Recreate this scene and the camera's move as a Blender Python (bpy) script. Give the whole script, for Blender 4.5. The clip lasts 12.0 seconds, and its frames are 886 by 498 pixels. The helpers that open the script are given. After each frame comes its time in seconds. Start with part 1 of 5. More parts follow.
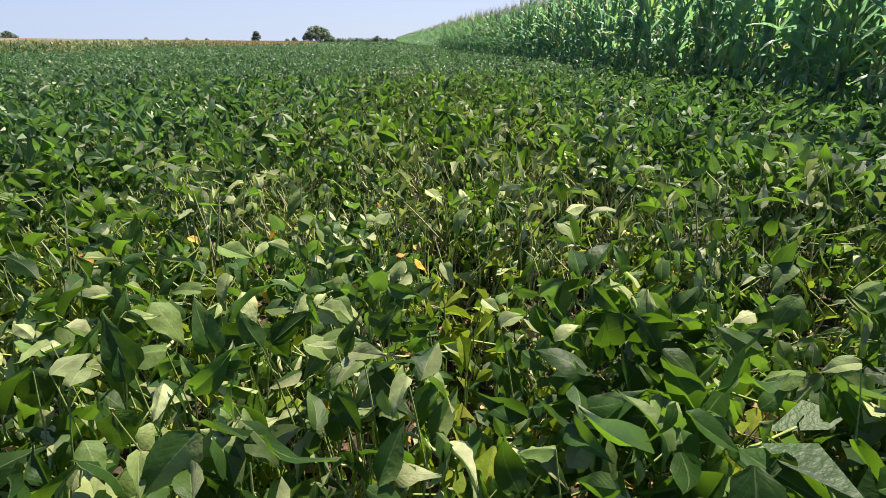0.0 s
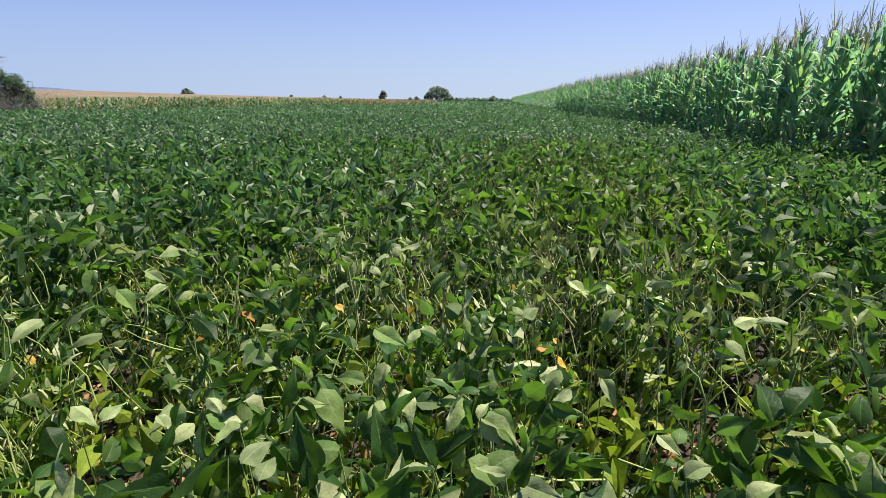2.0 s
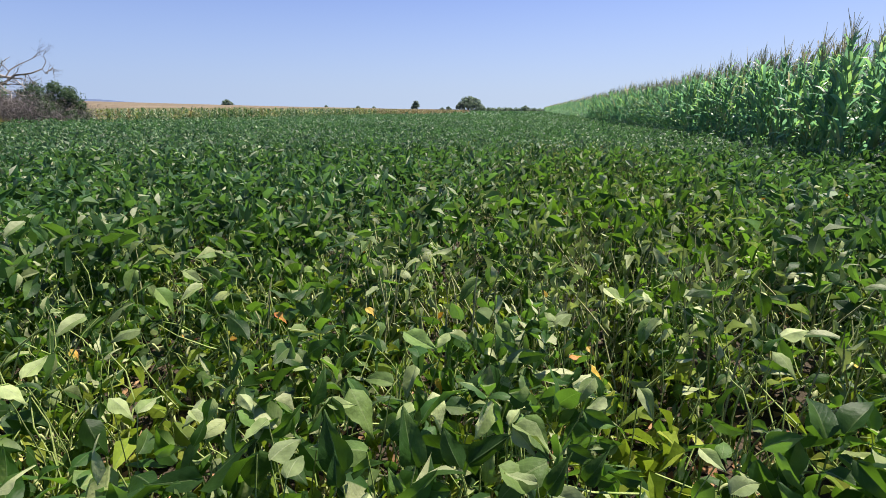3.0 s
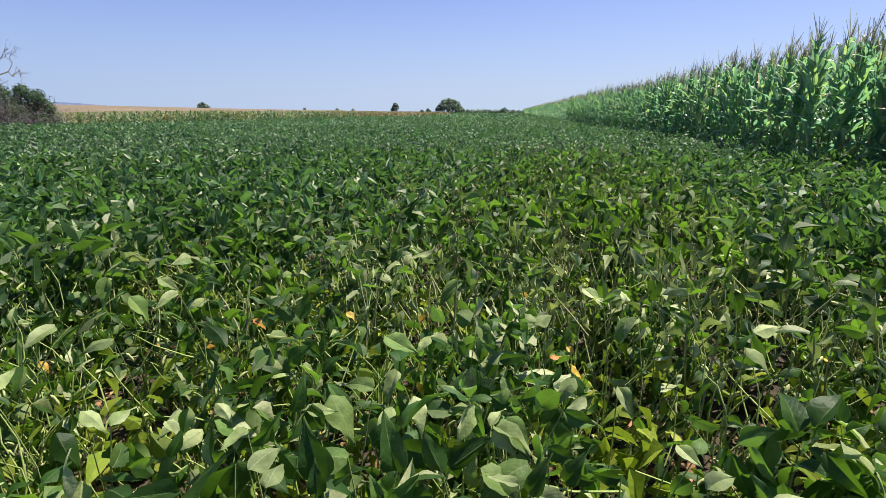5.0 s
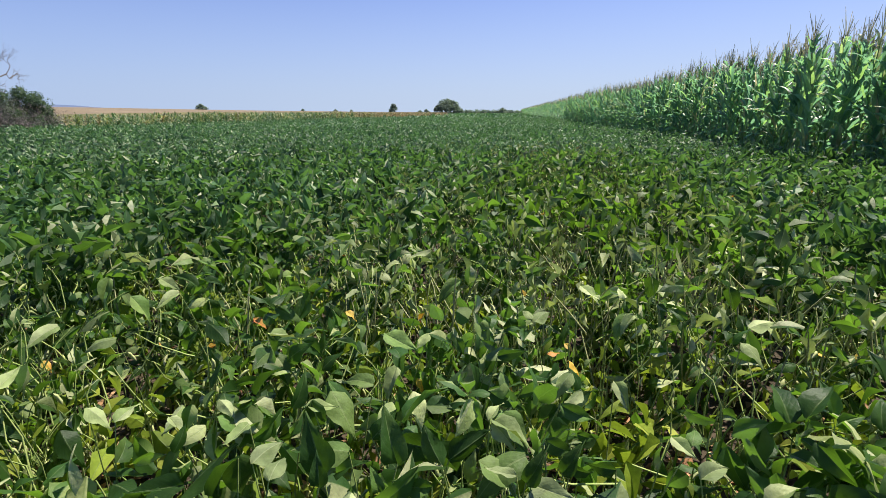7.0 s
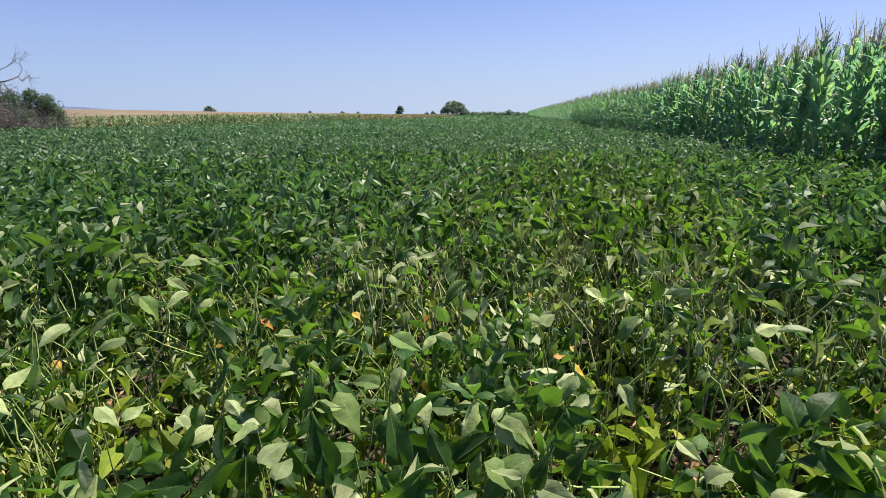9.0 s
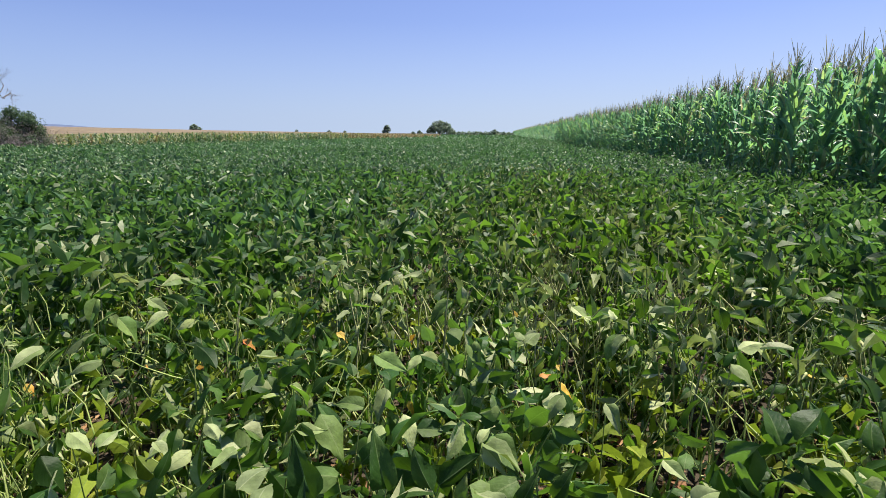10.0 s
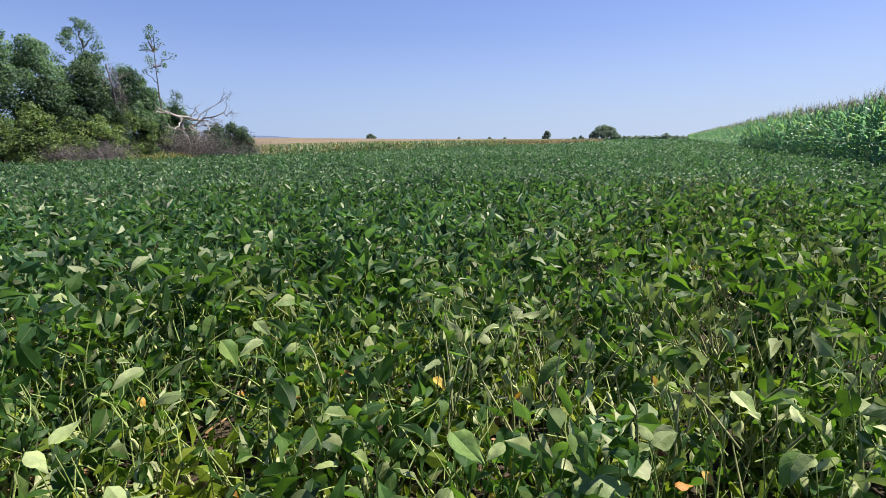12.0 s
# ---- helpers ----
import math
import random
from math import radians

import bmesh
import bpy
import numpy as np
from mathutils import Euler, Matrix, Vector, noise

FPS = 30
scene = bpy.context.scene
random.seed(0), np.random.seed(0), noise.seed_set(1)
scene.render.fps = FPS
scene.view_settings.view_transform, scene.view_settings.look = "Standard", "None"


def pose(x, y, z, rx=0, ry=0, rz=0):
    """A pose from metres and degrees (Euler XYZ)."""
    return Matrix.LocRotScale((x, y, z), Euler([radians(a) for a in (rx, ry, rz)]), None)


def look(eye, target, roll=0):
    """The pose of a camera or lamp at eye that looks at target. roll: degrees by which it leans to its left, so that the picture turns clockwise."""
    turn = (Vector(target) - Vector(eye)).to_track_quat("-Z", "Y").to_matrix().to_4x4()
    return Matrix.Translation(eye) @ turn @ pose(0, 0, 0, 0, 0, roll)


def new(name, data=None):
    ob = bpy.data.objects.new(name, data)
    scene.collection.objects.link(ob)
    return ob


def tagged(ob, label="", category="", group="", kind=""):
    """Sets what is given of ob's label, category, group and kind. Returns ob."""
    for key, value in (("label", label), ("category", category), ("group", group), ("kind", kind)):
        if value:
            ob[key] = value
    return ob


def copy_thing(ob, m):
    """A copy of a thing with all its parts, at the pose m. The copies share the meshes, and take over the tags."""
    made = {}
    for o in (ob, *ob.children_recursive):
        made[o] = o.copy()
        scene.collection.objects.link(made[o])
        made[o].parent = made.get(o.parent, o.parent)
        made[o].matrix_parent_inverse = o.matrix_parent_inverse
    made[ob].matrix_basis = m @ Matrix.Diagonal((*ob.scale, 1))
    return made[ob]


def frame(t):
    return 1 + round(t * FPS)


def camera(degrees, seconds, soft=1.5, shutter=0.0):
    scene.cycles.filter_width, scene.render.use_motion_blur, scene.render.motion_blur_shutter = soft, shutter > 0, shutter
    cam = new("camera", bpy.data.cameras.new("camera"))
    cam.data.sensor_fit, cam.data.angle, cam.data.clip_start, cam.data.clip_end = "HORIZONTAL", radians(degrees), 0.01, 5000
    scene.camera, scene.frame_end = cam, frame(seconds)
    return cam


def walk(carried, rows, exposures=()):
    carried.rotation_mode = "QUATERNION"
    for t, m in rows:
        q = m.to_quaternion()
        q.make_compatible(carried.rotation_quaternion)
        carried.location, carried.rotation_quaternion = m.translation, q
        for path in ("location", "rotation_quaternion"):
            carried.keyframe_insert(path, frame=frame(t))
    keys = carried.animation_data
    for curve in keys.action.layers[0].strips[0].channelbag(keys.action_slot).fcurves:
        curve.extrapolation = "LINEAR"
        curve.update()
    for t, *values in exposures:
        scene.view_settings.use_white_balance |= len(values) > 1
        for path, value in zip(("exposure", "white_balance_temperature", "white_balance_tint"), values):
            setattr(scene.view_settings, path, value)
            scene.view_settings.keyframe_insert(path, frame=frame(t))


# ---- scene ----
cam = camera(84.5, 12.0, soft=0.8)
PATH = [
    (0, (0.311, 0.127, 1.446), (0.429, 1.962, 0.659), -0.1),
    (0.5, (0.214, 0.137, 1.498), (0.216, 1.994, 0.755), -0.2),
    (1, (0.197, 0.191, 1.495), (0.142, 2.063, 0.793), 0.4),
    (1.5, (0.172, 0.239, 1.519), (0.034, 2.127, 0.875), 0.9),
    (2, (0.133, 0.188, 1.575), (-0.157, 2.078, 0.988), 0.7),
    (2.5, (0.096, 0.202, 1.552), (-0.292, 2.082, 0.991), 0.7),
    (3, (0.126, 0.198, 1.549), (-0.286, 2.076, 0.997), 0.5),
    (3.5, (0.149, 0.198, 1.551), (-0.245, 2.081, 1.006), 0.0),
    (5.3, (0.121, 0.201, 1.553), (-0.213, 2.096, 1.009), 0.3),
    (5.5, (0.115, 0.221, 1.541), (-0.222, 2.115, 0.997), 0.1),
    (6, (0.127, 0.201, 1.55), (-0.208, 2.096, 1.004), 0.1),
    (6.5, (0.138, 0.187, 1.549), (-0.2, 2.081, 1.003), -0.1),
    (7, (0.138, 0.179, 1.551), (-0.197, 2.075, 1.009), 0.0),
    (9, (0.139, 0.174, 1.554), (-0.221, 2.067, 1.019), 0.0),
    (9.5, (0.139, 0.18, 1.553), (-0.217, 2.076, 1.028), 0.0),
    (10, (0.143, 0.177, 1.555), (-0.166, 2.098, 1.093), 0.3),
    (10.5, (0.164, 0.264, 1.684), (-0.096, 2.211, 1.306), 0.2),
    (11, (0.168, 0.305, 1.687), (-0.108, 2.256, 1.347), 0.2),
    (11.5, (0.231, 0.424, 1.648), (-0.27, 2.326, 1.283), 0.3),
    (12, (0.216, 0.557, 1.611), (-0.685, 2.289, 1.173), -0.6),
]
walk(cam, [(t, look(eye, target, roll)) for t, eye, target, roll in PATH],
     [(0, 0.72, 6950, 11), (0.5, 0.60, 6700, 10), (1, 0.58, 6500, 9), (2, 0.52, 6500, 9), (11.5, 0.50, 6450, 9), (12, 0.50, 6400, 9)])

# ---------------------------------------------------------------- world, sun
SUN_AZ, SUN_EL = radians(42), radians(62)
world = bpy.data.worlds.new("sky")
scene.world = world
world.use_nodes = True
wt = world.node_tree
sky = wt.nodes.new("ShaderNodeTexSky")
sky.sky_type, sky.sun_disc = "NISHITA", False
sky.sun_elevation, sky.sun_rotation = SUN_EL, SUN_AZ
sky.air_density, sky.dust_density, sky.ozone_density = 1.0, 1.0, 1.5
wt.nodes["Background"].inputs["Strength"].default_value = 0.083
# summer haze: the sky pales evenly all round towards the horizon
up = wt.nodes.new("ShaderNodeSeparateXYZ")
wt.links.new(wt.nodes.new("ShaderNodeTexCoord").outputs["Generated"], up.inputs[0])
haze = wt.nodes.new("ShaderNodeValToRGB")
haze.color_ramp.elements[0].position, haze.color_ramp.elements[0].color = 0.0, (0.86, 0.86, 0.86, 1)
haze.color_ramp.elements[1].position, haze.color_ramp.elements[1].color = 0.75, (0, 0, 0, 1)
for at, grey in ((0.08, 0.64), (0.2, 0.33), (0.42, 0.12)):
    haze.color_ramp.elements.new(at).color = (grey, grey, grey, 1)
wt.links.new(up.outputs[2], haze.inputs[0])
tint = wt.nodes.new("ShaderNodeMix")
tint.data_type, tint.blend_type = "RGBA", "MULTIPLY"
tint.inputs[0].default_value, tint.inputs[7].default_value = 1.0, (0.54, 0.67, 1.23, 1)
wt.links.new(sky.outputs[0], tint.inputs[6])
pale = wt.nodes.new("ShaderNodeMix")
pale.data_type = "RGBA"
sunward = wt.nodes.new("ShaderNodeVectorMath")
sunward.operation = "DOT_PRODUCT"
sunward.inputs[1].default_value = (math.sin(SUN_AZ), math.cos(SUN_AZ), 0)
wt.links.new(up.inputs[0].links[0].from_socket, sunward.inputs[0])
glow = wt.nodes.new("ShaderNodeMix")
glow.data_type = "RGBA"
glow.inputs[6].default_value, glow.inputs[7].default_value = (4.3, 5.4, 7.6, 1), (5.5, 6.5, 8.1, 1)
wt.links.new(sunward.outputs["Value"], glow.inputs[0])
wt.links.new(glow.outputs[2], pale.inputs[7])
wt.links.new(haze.outputs[0], pale.inputs[0])
wt.links.new(tint.outputs[2], pale.inputs[6])
wt.links.new(pale.outputs[2], wt.nodes["Background"].inputs["Color"])
sun = new("sun", bpy.data.lights.new("sun", "SUN"))
sun.data.energy, sun.data.angle, sun.data.color = 6.3, radians(0.6), (1.0, 0.93, 0.80)
sun_way = Vector((math.sin(SUN_AZ) * math.cos(SUN_EL), math.cos(SUN_AZ) * math.cos(SUN_EL), math.sin(SUN_EL)))
sun.matrix_world = look(sun_way * 60, (0, 0, 0))


# ---------------------------------------------------------------- materials
def nodes_of(name):
    m = bpy.data.materials.new(name)
    m.use_nodes = True
    nt = m.node_tree
    return m, nt, nt.nodes["Principled BSDF"], nt.nodes["Material Output"]


def ramp(nt, source, stops):
    r = nt.nodes.new("ShaderNodeValToRGB")
    els = r.color_ramp.elements
    while len(els) < len(stops):
        els.new(0.5)
    for e, (p, c) in zip(els, stops):
        e.position, e.color = p, (*c, 1)
    nt.links.new(source, r.inputs[0])
    return r.outputs[0]


def math_node(nt, op, a, b=None):
    n = nt.nodes.new("ShaderNodeMath")
    n.operation = op
    for k, v in enumerate((a, b)):
        if v is None:
            continue
        if isinstance(v, (int, float)):
            n.inputs[k].default_value = v
        else:
            nt.links.new(v, n.inputs[k])
    return n.outputs[0]


def noise_tex(nt, scale, detail=3, coord="Position"):
    if coord == "Position":
        c = nt.nodes.new("ShaderNodeNewGeometry").outputs["Position"]
    else:
        c = nt.nodes.new("ShaderNodeTexCoord").outputs[coord]
    n = nt.nodes.new("ShaderNodeTexNoise")
    n.inputs["Scale"].default_value, n.inputs["Detail"].default_value = scale, detail
    nt.links.new(c, n.inputs["Vector"])
    return n.outputs[0]


def mix_col(nt, fac, a, b, kind="MIX"):
    n = nt.nodes.new("ShaderNodeMix")
    n.data_type, n.blend_type = "RGBA", kind
    for i, v in ((0, fac), (6, a), (7, b)):
        if isinstance(v, (int, float)):
            n.inputs[i].default_value = v
        elif isinstance(v, tuple):
            n.inputs[i].default_value = (*v, 1)
        else:
            nt.links.new(v, n.inputs[i])
    return n.outputs[2]


def leaf_material(name, stops, glow, translucency=0.35, rough=0.45, patch=0.5, veins=True, vein_col=(0.22, 0.30, 0.12), healthy=None, through_col=None, healthy_through=None, spec=0.4, patch_cols=((0.75, 0.8, 0.7), (1.25, 1.2, 1.2)), across=False, through_stops=None):
    """A thin leaf: tone by leaf, patches over the field, veins along its own map, light through the blade."""
    m, nt, p, out = nodes_of(name)
    isl = nt.nodes.new("ShaderNodeNewGeometry").outputs["Random Per Island"]
    obj = nt.nodes.new("ShaderNodeObjectInfo").outputs["Random"]
    rnd = math_node(nt, "FRACT", math_node(nt, "ADD", isl, obj))
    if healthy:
        # noise gathers sunlit-pale and shaded-dark leaf tones into clusters
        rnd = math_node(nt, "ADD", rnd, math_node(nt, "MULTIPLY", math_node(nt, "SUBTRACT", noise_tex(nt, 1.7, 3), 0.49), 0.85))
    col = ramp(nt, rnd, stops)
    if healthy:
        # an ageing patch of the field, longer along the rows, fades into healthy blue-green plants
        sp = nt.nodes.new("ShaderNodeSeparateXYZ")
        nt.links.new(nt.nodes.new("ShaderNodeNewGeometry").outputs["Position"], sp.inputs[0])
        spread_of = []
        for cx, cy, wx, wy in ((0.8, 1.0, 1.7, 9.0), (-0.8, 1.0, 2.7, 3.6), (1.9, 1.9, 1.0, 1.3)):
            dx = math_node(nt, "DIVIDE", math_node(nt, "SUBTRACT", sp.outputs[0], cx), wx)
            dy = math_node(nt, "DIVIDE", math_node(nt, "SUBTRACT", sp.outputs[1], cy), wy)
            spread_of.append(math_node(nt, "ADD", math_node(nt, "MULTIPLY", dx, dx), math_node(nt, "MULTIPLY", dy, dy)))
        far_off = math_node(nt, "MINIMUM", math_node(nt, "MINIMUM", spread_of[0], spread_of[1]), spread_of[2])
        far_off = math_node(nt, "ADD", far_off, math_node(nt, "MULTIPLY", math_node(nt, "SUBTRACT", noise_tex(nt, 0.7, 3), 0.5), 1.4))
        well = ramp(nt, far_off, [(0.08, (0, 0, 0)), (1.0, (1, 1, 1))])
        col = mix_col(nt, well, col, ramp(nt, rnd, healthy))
    tone = ramp(nt, noise_tex(nt, patch, 3), [(0.3, patch_cols[0]), (0.7, patch_cols[1])])
    col = mix_col(nt, 1.0, col, tone, "MULTIPLY")
    # tone from plant to plant, widened to stand in for lit and shaded clumps
    plants = ramp(nt, noise_tex(nt, 3.5, 2), [(0.36, (0.52, 0.56, 0.52)), (0.63, (1.30, 1.28, 1.25))])
    col = mix_col(nt, 1.0, col, plants, "MULTIPLY")
    fine = ramp(nt, noise_tex(nt, 60, 4), [(0.3, (0.82, 0.82, 0.82)), (0.7, (1.12, 1.12, 1.12))])
    col = mix_col(nt, 1.0, col, fine, "MULTIPLY")
    bump = nt.nodes.new("ShaderNodeBump")
    bump.inputs["Strength"].default_value, bump.inputs["Distance"].default_value = 0.7, 0.004
    if veins:
        uv = nt.nodes.new("ShaderNodeTexCoord").outputs["UV"]
        sep = nt.nodes.new("ShaderNodeSeparateXYZ")
        nt.links.new(uv, sep.inputs[0])
        u = math_node(nt, "ABSOLUTE", math_node(nt, "SUBTRACT", sep.outputs[0], 0.5))
        if across:
            side = math_node(nt, "ABSOLUTE", math_node(nt, "SINE", math_node(nt, "MULTIPLY", u, 60.0)))
        else:
            side = math_node(nt, "ABSOLUTE", math_node(nt, "SINE", math_node(nt, "MULTIPLY", math_node(nt, "SUBTRACT", sep.outputs[1], math_node(nt, "MULTIPLY", u, 0.75)), 26.0)))
        wave = side
        side = math_node(nt, "LESS_THAN", side, 0.14)
        mid = math_node(nt, "LESS_THAN", u, 0.03)
        vein = math_node(nt, "MAXIMUM", math_node(nt, "MULTIPLY", side, 0.08), math_node(nt, "MULTIPLY", mid, 0.4))
        col = mix_col(nt, vein, col, vein_col)
        pillow = math_node(nt, "ADD", math_node(nt, "MULTIPLY", math_node(nt, "POWER", wave, 0.6), 0.07), math_node(nt, "MULTIPLY", mid, -0.35))
        nt.links.new(math_node(nt, "ADD", pillow, math_node(nt, "MULTIPLY", noise_tex(nt, 70, 4), 0.8)), bump.inputs["Height"])
    else:
        nt.links.new(noise_tex(nt, 90, 2), bump.inputs["Height"])
    nt.links.new(bump.outputs[0], p.inputs["Normal"])
    nt.links.new(col, p.inputs["Base Color"])
    p.inputs["Roughness"].default_value = rough
    p.inputs["Specular IOR Level"].default_value = spec
    tr = nt.nodes.new("ShaderNodeBsdfTranslucent")
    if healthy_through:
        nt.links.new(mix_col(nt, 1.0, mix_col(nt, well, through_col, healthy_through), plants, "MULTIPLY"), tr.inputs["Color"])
    elif through_stops:
        nt.links.new(mix_col(nt, 1.0, ramp(nt, rnd, through_stops), fine, "MULTIPLY"), tr.inputs["Color"])
    elif through_col:
        nt.links.new(mix_col(nt, 1.0, fine, through_col, "MULTIPLY"), tr.inputs["Color"])
    else:
        nt.links.new(mix_col(nt, 1.0, col, glow, "MULTIPLY"), tr.inputs["Color"])
    mx = nt.nodes.new("ShaderNodeMixShader")
    mx.inputs[0].default_value = translucency
    nt.links.new(p.outputs[0], mx.inputs[1])
    nt.links.new(tr.outputs[0], mx.inputs[2])
    nt.links.new(mx.outputs[0], out.inputs["Surface"])
    return m


def plain_material(name, a, b, scale, rough=0.8, bump=0.4, dist=0.01, second=None):
    """Two tones over a noise at two scales, with fine relief."""
    m, nt, p, out = nodes_of(name)
    n1, n2 = noise_tex(nt, scale, 5), noise_tex(nt, scale * 9, 4)
    col = ramp(nt, n1, [(0.3, a), (0.7, b)])
    col = mix_col(nt, 1.0, col, ramp(nt, n2, [(0.3, (0.7, 0.7, 0.7)), (0.7, (1.2, 1.2, 1.2))]), "MULTIPLY")
    if second:
        isl = nt.nodes.new("ShaderNodeNewGeometry").outputs["Random Per Island"]
        col = mix_col(nt, isl, col, second)
    nt.links.new(col, p.inputs["Base Color"])
    p.inputs["Roughness"].default_value = rough
    p.inputs["Specular IOR Level"].default_value = 0.3
    bn = nt.nodes.new("ShaderNodeBump")
    bn.inputs["Strength"].default_value, bn.inputs["Distance"].default_value = bump, dist
    nt.links.new(n2, bn.inputs["Height"])
    nt.links.new(bn.outputs[0], p.inputs["Normal"])
    return m


# the pale upper stops give the tone of sunlit leaves
SOY_STOPS = [(0.0, (0.024, 0.064, 0.013)), (0.48, (0.038, 0.092, 0.018)), (0.65, (0.072, 0.136, 0.030)), (0.77, (0.165, 0.23, 0.075)), (0.86, (0.36, 0.42, 0.18)), (1.0, (0.47, 0.51, 0.28))]
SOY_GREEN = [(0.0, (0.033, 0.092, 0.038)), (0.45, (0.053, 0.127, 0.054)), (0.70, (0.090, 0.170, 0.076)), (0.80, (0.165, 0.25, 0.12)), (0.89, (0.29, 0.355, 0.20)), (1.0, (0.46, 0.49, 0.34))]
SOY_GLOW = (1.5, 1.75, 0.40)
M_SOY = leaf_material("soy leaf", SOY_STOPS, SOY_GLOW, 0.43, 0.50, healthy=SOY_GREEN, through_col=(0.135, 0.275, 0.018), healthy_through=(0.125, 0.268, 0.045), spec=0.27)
# bluer through colours and more gloss stand in for haze over the field
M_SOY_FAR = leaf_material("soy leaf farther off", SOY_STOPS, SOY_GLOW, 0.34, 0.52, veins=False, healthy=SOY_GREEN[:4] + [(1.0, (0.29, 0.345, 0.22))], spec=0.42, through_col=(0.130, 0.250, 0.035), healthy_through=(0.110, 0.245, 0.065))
# darker copy of the soy leaf: the shade of upright, backlit leaves is in its colour
M_SHADED = leaf_material("dark soy leaf", SOY_STOPS[:3], SOY_GLOW, 0.30, 0.55, spec=0.2, through_col=(0.070, 0.150, 0.008))
# the glancing sun's sheen is put into this leaf as a pale base colour
M_PALE = leaf_material("soy leaf underside", [(0.0, (0.19, 0.26, 0.090)), (0.5, (0.26, 0.325, 0.135)), (1.0, (0.37, 0.42, 0.22))], (1.2, 1.3, 0.6), 0.25, 0.65, vein_col=(0.36, 0.40, 0.22), spec=0.2)
M_SAGE = leaf_material("hairy soy leaf", [(0.0, (0.085, 0.155, 0.038)), (1.0, (0.165, 0.235, 0.072))], (1.3, 1.5, 0.5), 0.25, 0.6, vein_col=(0.25, 0.30, 0.13), spec=0.22)
M_YELLOW = leaf_material("yellowed soy leaf", [(0.0, (0.45, 0.30, 0.04)), (0.5, (0.60, 0.42, 0.08)), (1.0, (0.50, 0.17, 0.05))], (1.2, 0.9, 0.4), 0.3, 0.6)
M_STEM = plain_material("soy stem", (0.17, 0.26, 0.05), (0.36, 0.41, 0.14), 30, 0.7, 0.3, 0.002)
M_STALKS = plain_material("drying stalk", (0.19, 0.22, 0.08), (0.37, 0.37, 0.18), 25, 0.8, 0.3, 0.002)
M_POD = plain_material("soy pod", (0.34, 0.39, 0.14), (0.52, 0.50, 0.25), 40, 0.75, 0.5, 0.002, (0.42, 0.46, 0.19))
M_CORN = leaf_material("corn leaf", [(0.0, (0.060, 0.145, 0.095)), (0.5, (0.110, 0.220, 0.155)), (0.85, (0.23, 0.34, 0.27)), (0.95, (0.28, 0.33, 0.20)), (1.0, (0.54, 0.49, 0.34))], (1.3, 1.5, 0.75), 0.57, 0.38, vein_col=(0.30, 0.38, 0.28), across=True, spec=1.0, through_stops=[(0.0, (0.18, 0.39, 0.20)), (0.55, (0.23, 0.47, 0.22)), (0.74, (0.32, 0.60, 0.16)), (0.93, (0.38, 0.64, 0.16)), (1.0, (0.50, 0.45, 0.26))])
M_STALK = plain_material("corn stalk", (0.10, 0.20, 0.05), (0.20, 0.28, 0.09), 20, 0.5, 0.3, 0.003)
M_TASSEL = leaf_material("corn tassel", [(0.0, (0.54, 0.56, 0.42)), (0.5, (0.64, 0.62, 0.50)), (1.0, (0.78, 0.73, 0.60))], (1.0, 0.98, 0.90), 0.48, 0.7, 0.5, False, spec=0.2)
M_HUSK = plain_material("corn husk", (0.22, 0.30, 0.10), (0.36, 0.38, 0.18), 30, 0.6, 0.4, 0.003)
M_DRY = leaf_material("dry corn leaf", [(0.0, (0.16, 0.14, 0.075)), (0.4, (0.27, 0.22, 0.13)), (0.8, (0.38, 0.31, 0.20)), (1.0, (0.55, 0.48, 0.37))], (1.1, 1.0, 0.8), 0.35, 0.6, 0.12, False, patch_cols=((0.66, 0.80, 0.60), (1.12, 1.05, 0.95)))
# dark scrub; the same tone paints the shade in the wood's hollow
M_SCRUB = leaf_material("dark scrub leaf", [(0.0, (0.040, 0.075, 0.048)), (0.6, (0.070, 0.115, 0.072)), (1.0, (0.14, 0.18, 0.12))], (1.4, 1.6, 0.8), 0.35, 0.6, 0.7, False, spec=0.2)
M_DRYGREEN = leaf_material("still green corn leaf", [(0.0, (0.06, 0.12, 0.055)), (0.6, (0.11, 0.18, 0.085)), (0.85, (0.22, 0.27, 0.14)), (1.0, (0.58, 0.54, 0.42))], (1.2, 1.3, 0.8), 0.35, 0.5, 0.2, False)
M_DRYYELLOW = leaf_material("yellowing corn leaf", [(0.0, (0.12, 0.16, 0.06)), (0.6, (0.21, 0.25, 0.10)), (1.0, (0.44, 0.41, 0.24))], (1.15, 1.15, 0.7), 0.35, 0.6, 0.2, False)
M_DRYWALL = plain_material("dry corn stalks", (0.07, 0.085, 0.035), (0.17, 0.15, 0.075), 1.5, 0.9, 0.6, 0.05)
M_DRYTOP = plain_material("dry field", (0.150, 0.112, 0.066), (0.225, 0.172, 0.106), 0.15, 0.9, 0.6, 0.1)
M_SOIL = plain_material("soil", (0.040, 0.030, 0.020), (0.085, 0.064, 0.042), 3.0, 0.95, 0.9, 0.03)
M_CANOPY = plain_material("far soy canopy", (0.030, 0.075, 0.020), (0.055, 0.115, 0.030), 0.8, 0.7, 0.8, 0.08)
M_BARK = plain_material("bark", (0.10, 0.08, 0.06), (0.22, 0.18, 0.14), 8, 0.9, 0.8, 0.02)
M_DEAD = plain_material("bleached dead wood", (0.34, 0.29, 0.25), (0.55, 0.50, 0.45), 10, 0.8, 0.6, 0.01)
